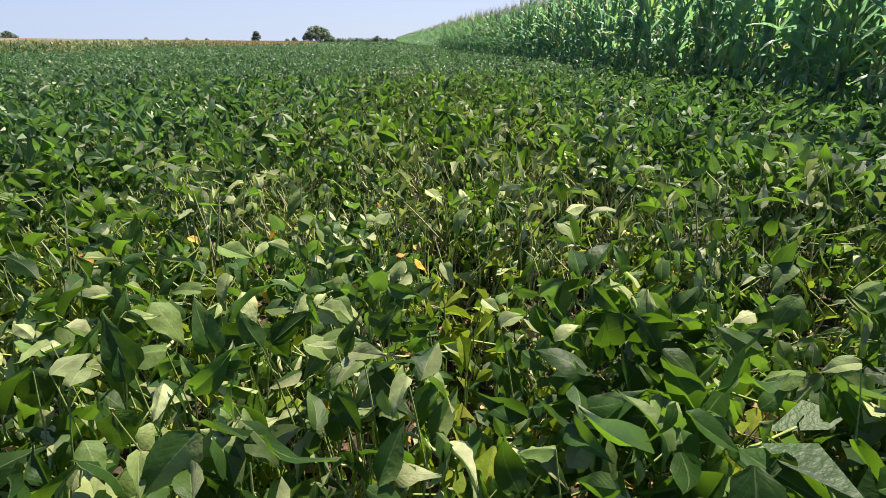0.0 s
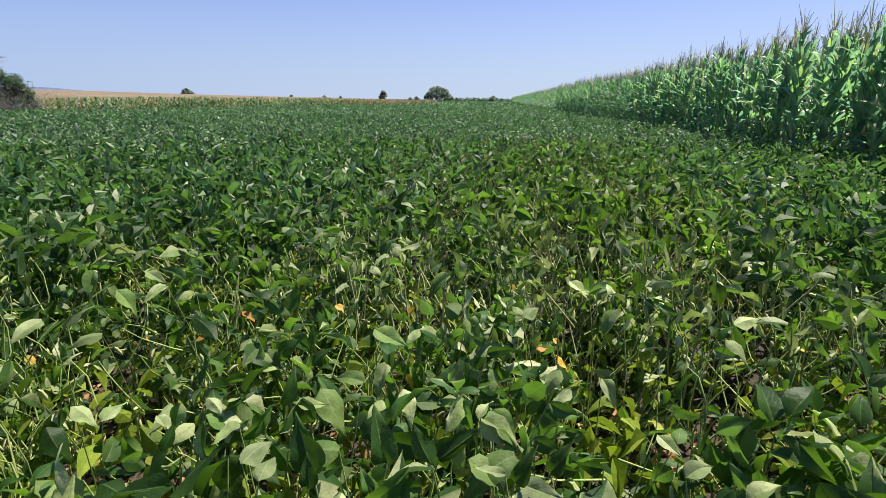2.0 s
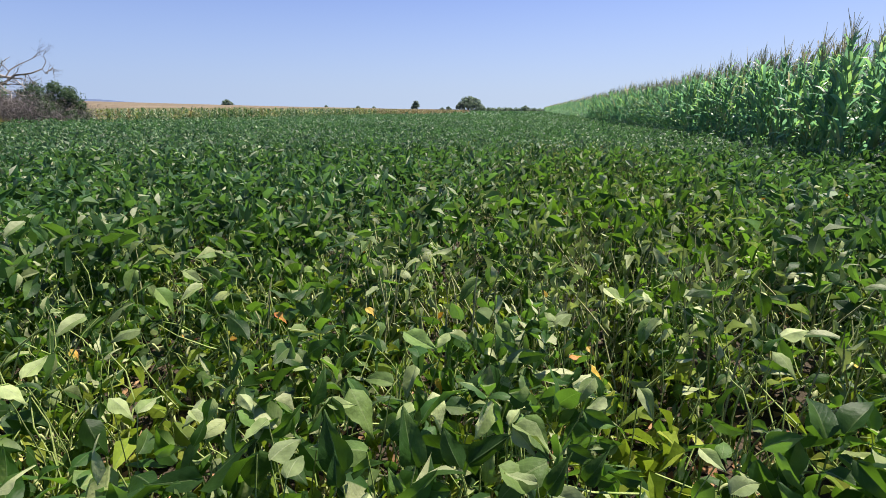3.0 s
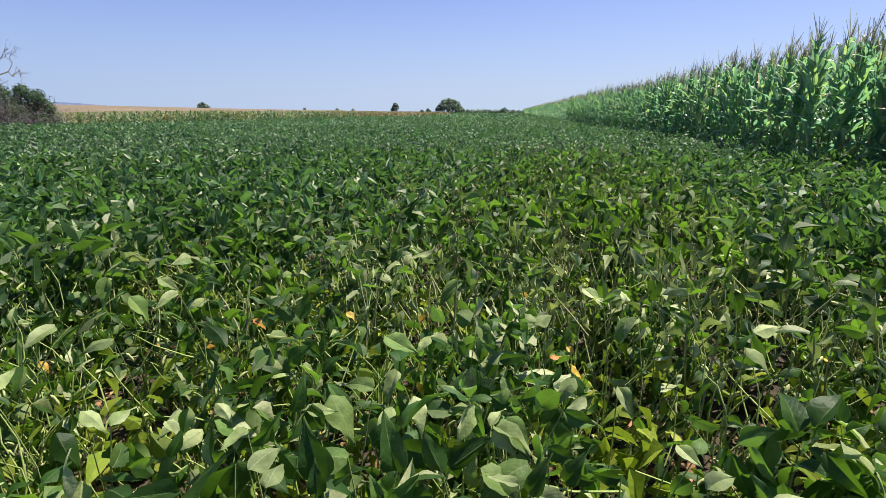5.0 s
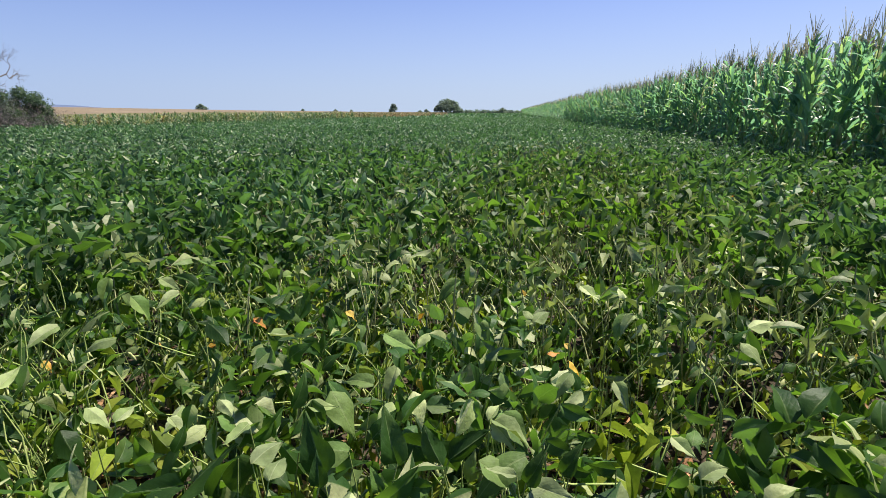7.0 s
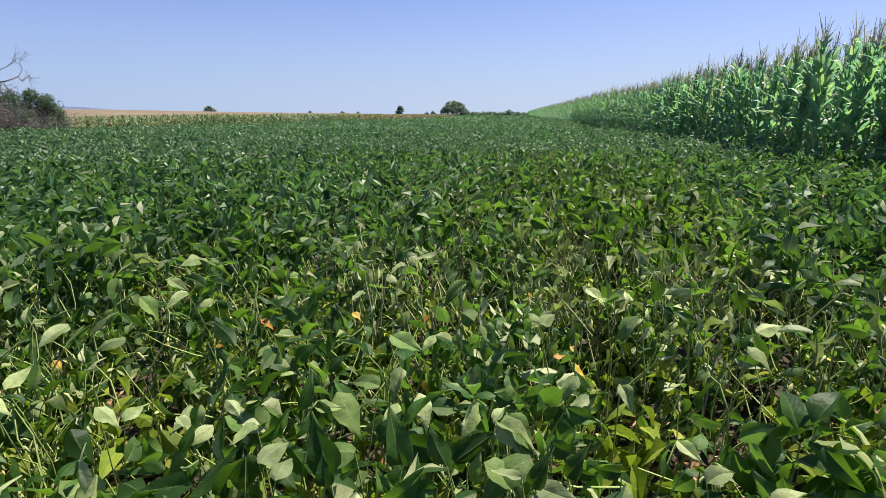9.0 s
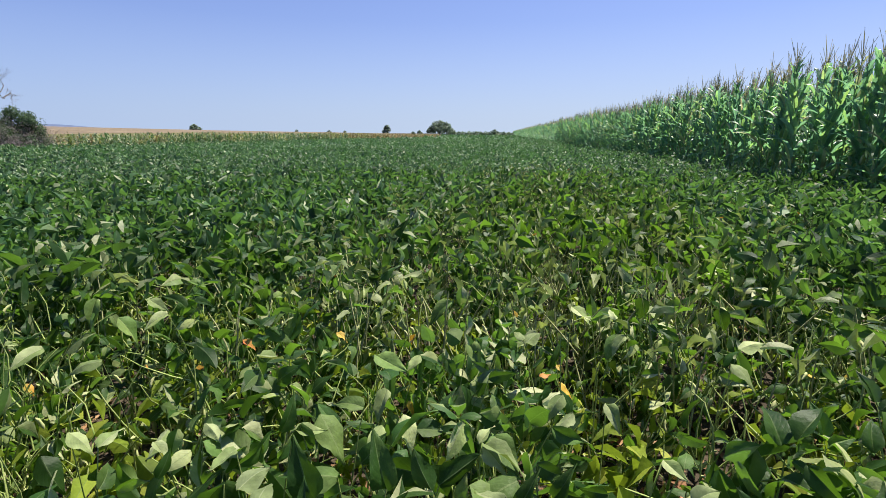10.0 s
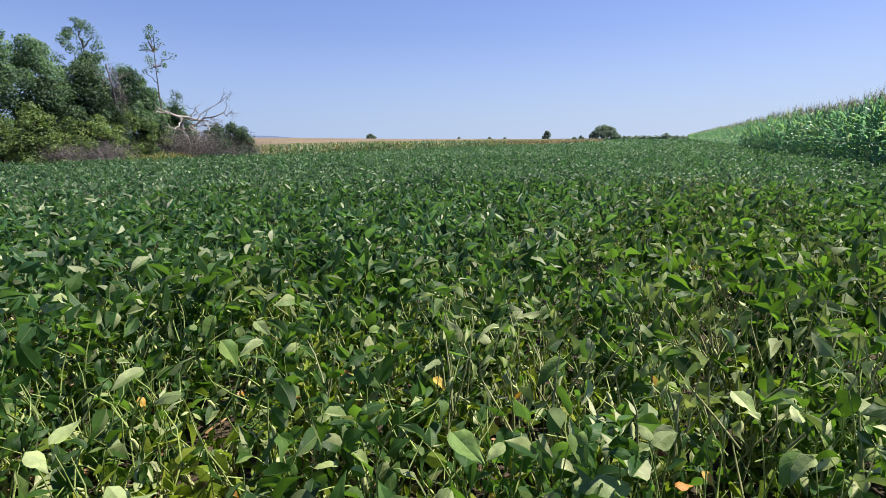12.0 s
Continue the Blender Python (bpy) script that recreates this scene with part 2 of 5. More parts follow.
# bright yellow-green stands in for sun on lower leaves; also used for yellowed plants
M_LOWLEAF = leaf_material("ripening lower soy leaf", [(0.0, (0.13, 0.19, 0.020)), (0.6, (0.21, 0.28, 0.035)), (1.0, (0.34, 0.36, 0.06))], (1.2, 1.3, 0.4), 0.4, 0.6, spec=0.2, through_col=(0.30, 0.42, 0.03))
M_VINE = leaf_material("vine leaf", [(0.0, (0.085, 0.150, 0.100)), (0.6, (0.140, 0.220, 0.140)), (1.0, (0.23, 0.295, 0.20))], (1.3, 1.5, 0.9), 0.42, 0.6, 0.7, False, spec=0.25, patch_cols=((0.55, 0.6, 0.6), (1.4, 1.35, 1.25)))
M_BUSH = leaf_material("bush leaf", [(0.0, (0.115, 0.175, 0.070)), (0.6, (0.18, 0.25, 0.10)), (1.0, (0.28, 0.33, 0.16))], (1.3, 1.5, 0.8), 0.4, 0.6, 0.6, False, patch_cols=((0.6, 0.65, 0.6), (1.35, 1.3, 1.15)))
# distance haze is put into the leaves as a paler, bluer base
M_TREEFAR = leaf_material("far tree leaf", [(0.0, (0.15, 0.20, 0.18)), (1.0, (0.24, 0.29, 0.26))], (1.3, 1.4, 0.9), 0.4, 0.6, 0.3, False)
M_TWIG = plain_material("dry twigs", (0.150, 0.128, 0.124), (0.27, 0.235, 0.225), 6, 0.9, 0.3, 0.01, (0.20, 0.172, 0.165))
M_GRASS = leaf_material("dry grass", [(0.0, (0.14, 0.20, 0.06)), (0.5, (0.34, 0.33, 0.16)), (1.0, (0.48, 0.44, 0.26))], (1.1, 1.0, 0.5), 0.3, 0.6, 0.5, False)
# the blue is distance haze painted into the hills
M_HILL = plain_material("far hills", (0.085, 0.12, 0.21), (0.11, 0.145, 0.24), 0.004, 0.95, 0.0, 0.1)
M_LITTER = leaf_material("leaf litter", [(0.0, (0.24, 0.12, 0.06)), (0.5, (0.46, 0.26, 0.15)), (0.8, (0.55, 0.34, 0.22)), (1.0, (0.56, 0.44, 0.14))], (1, 0.9, 0.6), 0.1, 0.8, 0.6, False)


# ---------------------------------------------------------------- mesh helpers
RNG = np.random.default_rng(7)


def mesh_of(name, verts, faces, mats, index=None, uv=None, smooth=True):
    """A mesh from numpy arrays of vertices and of faces with three or four corners."""
    me = bpy.data.meshes.new(name)
    k = faces.shape[1]
    me.vertices.add(len(verts))
    me.vertices.foreach_set("co", np.asarray(verts, np.float32).ravel())
    me.loops.add(faces.size)
    me.loops.foreach_set("vertex_index", np.asarray(faces, np.int32).ravel())
    me.polygons.add(len(faces))
    me.polygons.foreach_set("loop_start", np.arange(0, faces.size, k, dtype=np.int32))
    if index is not None:
        me.polygons.foreach_set("material_index", np.asarray(index, np.int32))
    if smooth:
        me.polygons.foreach_set("use_smooth", np.ones(len(faces), bool))
    if uv is not None:
        layer = me.uv_layers.new(name="leaf")
        layer.data.foreach_set("uv", np.asarray(uv, np.float32)[faces.ravel()].ravel())
    for m in mats:
        me.materials.append(m)
    me.update(calc_edges=True)
    if uv is not None:
        # a crisp crease along every midrib
        rib = (np.abs(uv[:, 0] - 0.5) < 1e-6) & (uv[:, 1] > -1)
        ed = np.empty(len(me.edges) * 2, np.int32)
        me.edges.foreach_get("vertices", ed)
        ed = ed.reshape(-1, 2)
        me.attributes.new("sharp_edge", "BOOLEAN", "EDGE").data.foreach_set("value", rib[ed[:, 0]] & rib[ed[:, 1]])
    me.validate()
    return me


class Pile:
    """Collects pieces of geometry for one mesh."""

    def __init__(self):
        self.v, self.f, self.i, self.u, self.n = [], [], [], [], 0

    def add(self, v, f, mat=0, uv=None):
        v = np.asarray(v, float)
        self.v.append(v)
        self.f.append(np.asarray(f) + self.n)
        self.i.append(np.full(len(f), mat))
        self.u.append(np.zeros((len(v), 2)) if uv is None else uv)
        self.n += len(v)

    def spread(self, piece, turn, place, mat=0, size=None):
        """Many copies of one piece: turn (n,3,3), place (n,3), size (n,)."""
        tv, tf, tu = piece
        n = len(place)
        if n == 0:
            return
        v = np.einsum("nij,kj->nki", turn, tv)
        if size is not None:
            v = v * np.asarray(size)[:, None, None]
        v = v + place[:, None, :]
        f = (tf[None] + (np.arange(n) * len(tv))[:, None, None]).reshape(-1, 4)
        self.add(v.reshape(-1, 3), f, mat, np.tile(tu, (n, 1)))

    def arrays(self):
        return np.concatenate(self.v), np.concatenate(self.f), np.concatenate(self.i), np.concatenate(self.u)

    def mesh(self, name, mats, uv=True):
        v, f, i, u = self.arrays()
        return mesh_of(name, v, f, mats, i, u if uv else None)


def turns(yaw, pitch, roll):
    """Rotation matrices (n,3,3): roll about y, then pitch about x, then yaw about z."""
    yaw, pitch, roll = np.broadcast_arrays(*(np.atleast_1d(np.asarray(a, float)) for a in (yaw, pitch, roll)))
    n = len(yaw)
    z, x, y = (np.tile(np.eye(3), (n, 1, 1)) for _ in range(3))
    z[:, 0, 0], z[:, 0, 1], z[:, 1, 0], z[:, 1, 1] = np.cos(yaw), -np.sin(yaw), np.sin(yaw), np.cos(yaw)
    x[:, 1, 1], x[:, 1, 2], x[:, 2, 1], x[:, 2, 2] = np.cos(pitch), -np.sin(pitch), np.sin(pitch), np.cos(pitch)
    y[:, 0, 0], y[:, 0, 2], y[:, 2, 0], y[:, 2, 2] = np.cos(roll), np.sin(roll), -np.sin(roll), np.cos(roll)
    return z @ x @ y


def blade(nl, na, half, fold, droop, a=0.62, b=0.95, wave=0.0, twist=0.0, curl=0.0, crease=True):
    """A leaf blade of unit length along y: a width profile, a fold at the midrib or a rounded back, a droop and a wavy margin."""
    s = np.linspace(0, 1, nl + 1)
    w = np.clip(s, 0.004, 1) ** a * np.clip(1 - s, 0.004, 1) ** b
    w = w / w.max() * half
    c = np.linspace(-1, 1, na + 1)
    S, C = np.meshgrid(s, c, indexing="ij")
    x = C * w[:, None] * (1 - 0.25 * abs(curl) * C * C) + 0.12 * half * np.sin(S * 3.0) * twist
    z = np.abs(x) * fold * (1.25 - 0.6 * np.abs(C) * (na > 2)) - curl * C * C * w[:, None]
    z = z + wave * np.sin(S * 9 + C * 2) * np.abs(C) + 0.5 * wave * np.sin(S * 21 + C) * C * C
    y = S * (1 - 0.3 * droop * S)
    x, z = x * np.cos(twist * S) - z * np.sin(twist * S), x * np.sin(twist * S) + z * np.cos(twist * S) - droop * S ** 2
    v = np.stack([x, y, z], -1).reshape(-1, 3)
    k = na + 1
    f = [[i * k + j, i * k + j + 1, (i + 1) * k + j + 1, (i + 1) * k + j] for i in range(nl) for j in range(na)]
    uv = np.stack([(C * 0.5 + (0.5 if crease else 0.5001)), S], -1).reshape(-1, 2)
    return v, np.array(f), uv


def tube(points, radii, sides=4):
    """A bent tapering tube through a few points."""
    pts = np.asarray(points, float)
    n = len(pts)
    d = np.gradient(pts, axis=0)
    d /= np.linalg.norm(d, axis=1)[:, None] + 1e-9
    ref = np.array([1.0, 0.13, 0.0]) if abs(d[0][0]) < 0.8 else np.array([0, 1.0, 0.1])
    a = np.cross(d, ref)
    a /= np.linalg.norm(a, axis=1)[:, None]
    b = np.cross(d, a)
    ang = np.arange(sides) / sides * 2 * np.pi
    r = np.asarray(radii, float)[:, None, None]
    v = pts[:, None] + r * (np.cos(ang)[None, :, None] * a[:, None] + np.sin(ang)[None, :, None] * b[:, None])
    f = [[i * sides + j, i * sides + (j + 1) % sides, (i + 1) * sides + (j + 1) % sides, (i + 1) * sides + j] for i in range(n - 1) for j in range(sides)]
    return v.reshape(-1, 3), np.array(f), np.zeros((n * sides, 2))


def part(name, me, parent, label="", m=None):
    ob = new(name, me)
    ob.parent = parent
    if m is not None:
        ob.matrix_basis = m
    return tagged(ob, label)


def structure(name, me, label, category):
    return tagged(new(name, me), label, category, kind="structure")


def stuff(name, me, label, category):
    return tagged(new(name, me), label, category, kind="stuff")


def grid_sheet(xs, ys, height):
    X, Y = np.meshgrid(xs, ys, indexing="ij")
    Z = height(X, Y)
    v = np.stack([X, Y, Z], -1).reshape(-1, 3)
    k = len(ys)
    f = [[i * k + j, (i + 1) * k + j, (i + 1) * k + j + 1, i * k + j + 1] for i in range(len(xs) - 1) for j in range(k - 1)]
    return v, np.array(f)


def swell(x, y, s, seed=0.0):
    """A smooth uneven wave, about -1 to 1."""
    return (np.sin(x / s * 2.1 + seed) * np.cos(y / s * 1.7 - seed * 1.3) + np.sin(x / s * 5.3 + y / s * 3.9 + seed * 2) * 0.5 + np.cos(y / s * 6.1 - x / s * 4.4 + seed) * 0.4) / 1.6


# ---------------------------------------------------------------- plan
CORN_X, LEAN = 5.05, -0.016          # corn edge at y = 0, and the drift of the rows per metre


def corn_edge(y):
    """The corn runs straight on at first, then bends gently towards the far end of the field."""
    y = np.asarray(y, float)
    return CORN_X - 0.006 * y - 0.017 * (np.sqrt((y - 30) ** 2 + 150) + y - 30)


def left_edge(y):
    """The far side of the soy field: the wood, then the dry corn as far as its corner, then open field."""
    return np.interp(y, [0, 26, 38, 150, 340], [-28.2, -28.0, -25.8, -25.0, -57.0])


ROW = 0.76


def row_gap(x, y):
    """1 in the middle of a row, 0 in the furrow between rows."""
    u = (x - LEAN * y - 0.04) / ROW
    return 0.5 + 0.5 * np.cos(2 * np.pi * u)


def clump(x, y):
    """Humps of single plants and of tufts of them, about -1 to 1."""
    u, w = x + 0.10 * np.sin(y * 3.1 + 1.3) + 0.07 * np.sin(y * 7.7), y + 0.12 * np.sin(x * 2.7 + 0.4) + 0.06 * np.sin(x * 8.3)
    return 0.6 * swell(u, w, 0.17, 0.8) + 0.55 * swell(w, u, 0.43, 2.3)


def canopy(x, y):
    # two thin spots: a hollow beside the row and an open stretch of furrow
    open_spots = 0.26 * np.exp(-((x + 0.92) ** 2 + (y - 1.18) ** 2) / 0.05) + 0.34 * np.exp(-((x - 0.50) / 0.13) ** 2 - ((y - 1.75) / 0.75) ** 4)
    beside_corn = 0.12 * np.exp(-((x - 5.0) / 1.1) ** 2) * np.clip(1 - (y - 9) / 14, 0, 1)
    return 0.80 + beside_corn - open_spots + 0.10 * clump(x, y) + 0.03 * swell(x, y, 1.1) + 0.03 * swell(x, y, 4.3, 1.7) - (0.11 + 0.07 * swell(x, y, 1.6, 0.5)) * (1 - row_gap(x, y)) ** 2


def shed(x, y):
    """1 where the nearest plants have dropped most of their leaves and the pods lie open, 0 elsewhere."""
    open_to = np.zeros_like(x)
    for cx, cy, wx, wy in ((-1.35, 1.58, 0.36, 0.34), (-0.86, 1.26, 0.34, 0.30), (-0.50, 1.72, 0.20, 0.26), (0.00, 1.30, 0.20, 0.28), (-0.30, 2.20, 0.22, 0.32), (0.82, 1.75, 0.20, 0.30)):
        open_to = np.maximum(open_to, np.exp(-((x - cx) / wx) ** 4 - ((y - cy) / wy) ** 4))
    return open_to


# ---------------------------------------------------------------- ground and distance
gx = np.concatenate([[-2500, -800, -300, -120], np.linspace(-60, 40, 101), [100, 300, 800, 2500]])
gy = np.concatenate([[-2500, -600, -150, -40], np.linspace(-12, 60, 73), np.linspace(70, 330, 27), [500, 900, 1600, 2500]])
v, f = grid_sheet(gx, gy, lambda x, y: 0.02 * swell(x, y, 0.9) * (np.abs(x) < 30) * (np.abs(y) < 60))
structure("ground", mesh_of("ground", v, f, [M_SOIL]), "dark brown crumbly field soil with plant litter", "ground")

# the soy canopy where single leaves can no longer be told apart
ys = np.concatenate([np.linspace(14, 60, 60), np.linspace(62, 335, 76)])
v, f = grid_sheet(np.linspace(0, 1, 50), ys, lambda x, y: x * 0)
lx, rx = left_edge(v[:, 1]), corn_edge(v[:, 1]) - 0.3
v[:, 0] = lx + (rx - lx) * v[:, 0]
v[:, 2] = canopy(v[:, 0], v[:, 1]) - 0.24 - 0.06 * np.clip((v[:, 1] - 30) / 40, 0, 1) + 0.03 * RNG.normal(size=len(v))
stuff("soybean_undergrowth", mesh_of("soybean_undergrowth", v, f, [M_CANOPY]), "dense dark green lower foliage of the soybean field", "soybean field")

# hills on the skyline
az = np.radians(np.linspace(-75, -20, 90))
d = 2600.0
prof = 1.6 + d * np.tan(np.radians(np.interp(np.degrees(az), [-75, -52, -48, -44, -40, -20], [0.5, 0.72, 0.62, 0.42, 0.16, 0.0]))) + 2.0 * np.sin(az * 60)
top = np.stack([np.sin(az) * d, np.cos(az) * d, prof], -1)
back = np.stack([np.sin(az) * (d + 700), np.cos(az) * (d + 700), prof * 0.2], -1)
foot = np.stack([np.sin(az) * (d - 500), np.cos(az) * (d - 500), prof * 0 - 1], -1)
n = len(az)
v = np.concatenate([foot, top, back])
f = np.array([[k * n + i, k * n + i + 1, (k + 1) * n + i + 1, (k + 1) * n + i] for k in range(2) for i in range(n - 1)])
structure("backdrop_hills", mesh_of("backdrop_hills", v, f, [M_HILL]), "low blue hills on the hazy skyline", "hills")


# ---------------------------------------------------------------- soybean plants
# width, fold, droop, twist, rounding of the back, crease along the midrib
LEAF_FORMS = ((0.25, 0.45, 0.30, 0.35, 0.0, True), (0.22, 0.95, 0.40, -0.6, 0.0, True), (0.26, -0.45, 0.50, 0.4, 0.12, True), (0.20, 1.30, 0.25, 0.7, 0.0, True),
              (0.24, -0.85, 0.35, -0.6, 0.0, True), (0.25, 0.15, 0.65, 0.4, 0.25, False), (0.24, 0.65, -0.22, -0.5, 0.0, True), (0.27, 0.1, 0.28, 0.3, 0.22, False))
LEAFLETS = [blade(8, 6, half, fold, droop, 0.47, 1.22, 0.040, twist, curl, crease) for half, fold, droop, twist, curl, crease in LEAF_FORMS]
LEAFLETS_MID = [blade(3, 2, half, fold, droop, 0.52, 1.15, 0.015, twist) for half, fold, droop, twist in
                ((0.26, 0.4, 0.2, 0.4), (0.20, 1.2, 0.35, -0.8), (0.27, -0.7, 0.5, 0.5), (0.16, 1.7, 0.25, 0.9), (0.18, -1.3, 0.4, -0.9))]
LEAFLETS_FILL = [blade(6, 4, half * 0.97, fold, droop, 0.47, 1.22, 0.036, twist, curl, crease) for half, fold, droop, twist, curl, crease in LEAF_FORMS]


def kite(half, fold, droop):
    """The simplest folded leaf: one face creased along the midrib."""
    v = np.array([(0, 0, 0), (half, 0.42, fold * half), (0, 1, -droop), (-half, 0.42, fold * half)], float)
    return v, np.array([(0, 1, 2, 3)]), np.array([(0.5, 0), (1, 0.4), (0.5, 1), (0, 0.4)], float)


KITES = [kite(0.26, 0.4, 0.1), kite(0.25, 0.9, 0.35), kite(0.27, -0.6, 0.3)]
KITES_NEAR = KITES + [kite(0.16, 1.3, 0.3), kite(0.15, 0.6, -0.3)]
LEAFLETS_PART = [blade(5, 4, half, fold, droop, 0.47, 1.22, 0.040, twist, curl, crease) for half, fold, droop, twist, curl, crease in LEAF_FORMS]


def trifoliate(rng, length, lean, size):
    """One soybean leaf: a petiole that leans out, and three pointed leaflets."""
    p = Pile()
    out, up = math.sin(lean) * length, math.cos(lean) * length
    pts = [(0, 0, 0), (0, out * 0.35, up * 0.5), (0, out * 0.75, up * 0.85), (0, out, up)]
    p.add(*tube(pts, [0.0033, 0.0026, 0.0021, 0.0018])[:2], 1)
    end = np.array([0, out, up])
    for yaw, gap in ((0, 0.028), (1.25, 0.006), (-1.25, 0.006)):
        yw = yaw + rng.normal() * 0.25
        # leaflets in hard sun stand on edge or hang; only some lie flat
        pitch = rng.choice((rng.normal(1.0, 0.35), rng.normal(-1.05, 0.35), rng.normal(-0.25, 0.4)), p=(0.36, 0.27, 0.37))
        roll = rng.normal(0, 0.7)
        t = turns(yw, pitch, roll)
        way = t[0] @ np.array([0, 1, 0])
        p.add(*tube([end, end + way * gap], [0.0013, 0.001], 3)[:2], 1)
        p.spread(LEAFLETS_PART[rng.integers(len(LEAFLETS_PART))], t, (end + way * gap)[None], 0, [size * (1.0 if yaw == 0 else 0.9) * rng.uniform(0.85, 1.12)])
    return p


def soy_pods(rng):
    """A cluster of hairy, slightly bumpy pods that hang from a node."""
    p = Pile()
    for k in range(rng.integers(3, 6)):
        a, ln, out = rng.uniform(0, 6.28), rng.uniform(0.042, 0.058), rng.uniform(0.5, 1.5)
        dx, dy, z0 = math.cos(a) * out, math.sin(a) * out, rng.uniform(-0.02, 0.02)
        pts = [(dx * r, dy * r, z0 + z) for r, z in ((0.002, 0.0), (0.012, -0.006 - ln * 0.2), (0.017, -ln * 0.55), (0.019, -ln * 0.85), (0.018, -ln * 1.1))]
        p.add(*tube(pts, [0.0016, 0.0064, 0.0056, 0.0062, 0.0008], 4)[:2], 0)
    return p


rng = np.random.default_rng(11)
LEAF_MESHES = [trifoliate(rng, rng.uniform(0.10, 0.24), rng.uniform(0.35, 0.95), rng.uniform(0.094, 0.130)).mesh("soy_leaf", [M_SOY, M_STEM]) for _ in range(22)]
YELLOW_MESHES = [trifoliate(rng, rng.uniform(0.10, 0.24), rng.uniform(0.35, 0.95), rng.uniform(0.09, 0.125)).mesh("soy_leaf", [M_LOWLEAF, M_STEM]) for _ in range(6)]
POD_MESHES = [soy_pods(rng).mesh("soy_pods", [M_POD]) for _ in range(6)]


def soy_plant(rng, height, leaves, label, group, count=10, pods=5, low=0.38):
    """One soybean plant: a stem, leaves on their petioles, and pods at the nodes."""
    plant = tagged(new("soybean_plant"), label, "soybean plant", group)
    bend = rng.normal(0, 0.03, (2,))
    pts = [(bend[0] * s * s, bend[1] * s * s, height * s) for s in (0, 0.25, 0.5, 0.75, 1)]
    st = Pile()
    st.add(*tube(pts, [0.0056, 0.0052, 0.0046, 0.0038, 0.0026], 5)[:2])
    part("stem", st.mesh("soy_stem", [M_STEM]), plant)
    turn0 = rng.uniform(0, 360)
    for k in range(count):
        s = low + (1 - low) * (k / (count - 1)) ** 0.85
        m = Matrix.Translation((bend[0] * s * s, bend[1] * s * s, height * s)) @ pose(0, 0, 0, 0, 0, turn0 + k * 137.5 + rng.normal() * 20)
        part("leaf", leaves[rng.integers(len(leaves))], plant, "", m @ Matrix.Scale(rng.uniform(0.9, 1.1), 4))
    for k in range(pods):
        s = 0.36 + 0.58 * k / (pods - 1)
        part("raceme", POD_MESHES[rng.integers(6)], plant, "bunch of hairy yellow-green pods", pose(bend[0] * s * s, bend[1] * s * s, height * s, 0, 0, k * 130))
    return plant


PLANTS = [soy_plant(rng, rng.uniform(0.52, 0.64), LEAF_MESHES, "leafy green soybean plant with pods, rooted in a row", "soybean plants of the nearest rows") for _ in range(8)]
SHEDDING = [soy_plant(rng, rng.uniform(0.46, 0.54), LEAF_MESHES, "nearly bare soybean plant with many pale pods", "soybean plants of the nearest rows", 3, 10, 0.55) for _ in range(3)]
YELLOWED = soy_plant(rng, 0.62, YELLOW_MESHES, "yellowing soybean plant standing out of the green rows", "yellowing soybean plants in the middle of the field")
HEAD = Vector((0.15, 0.30))
NEAR = 3.15


def near_spots():
    spots = []
    for row in range(-8, 9):
        y = -1.0
        while y < 5:
            y += rng.uniform(0.035, 0.085)
            x = row * ROW + 0.04 + LEAN * y + rng.normal() * 0.145
            dx, dy = x - HEAD.x, y - HEAD.y
            r, a = math.hypot(dx, dy), math.degrees(math.atan2(dx, dy))
            if 0.42 < r < NEAR and (-80 < a < 55 or r < 0.6 or 55 <= a < 72 and r > 1.3):
                spots.append((x, y, a, r))
    return spots


spots = near_spots()
standing = set()
for i, (x, y, a, r) in enumerate(spots):
    kinds = SHEDDING if rng.uniform() < 0.95 * shed(x, y) else PLANTS
    model = kinds[rng.integers(len(kinds))]
    s = canopy(x, y) / 0.80 * rng.uniform(0.86, 1.02)
    m = pose(x, y, 0, rng.normal() * 5, rng.normal() * 5, rng.uniform(0, 360)) @ Matrix.Scale(s, 4)
    if model.name in standing:
        copy_thing(model, m)
    else:
        standing.add(model.name)
        model.matrix_basis = m


# a few plants have yellowed early
yellow_at = [(x0 + rng.normal() * 0.12, y0 + rng.normal() * 0.30) for x0, y0, n in ((0.02, 6.3, 4), (-0.70, 7.2, 2)) for _ in range(n)]
for i, (x, y) in enumerate(yellow_at):
    m = pose(x, y, 0, rng.normal() * 5, rng.normal() * 5, rng.uniform(0, 360)) @ Matrix.Scale(canopy(x, y) / 0.80 * rng.uniform(0.92, 1.04), 4)
    if i == 0:
        YELLOWED.matrix_basis = m
    else:
        copy_thing(YELLOWED, m)


# ---------------------------------------------------------------- the rest of the soy field
def wedge(n, r0, r1, rng, half=0):
    """Random places of the soy field between two distances from where one stands."""
    a = np.radians(rng.uniform(-74 - half, 50 + half, n))
    r = np.sqrt(rng.uniform(r0 * r0, r1 * r1, n))
    x, y = HEAD.x + np.sin(a) * r, HEAD.y + np.cos(a) * r
    keep = (x < corn_edge(y) - 0.15) & (x > left_edge(y))
    return x[keep], y[keep]


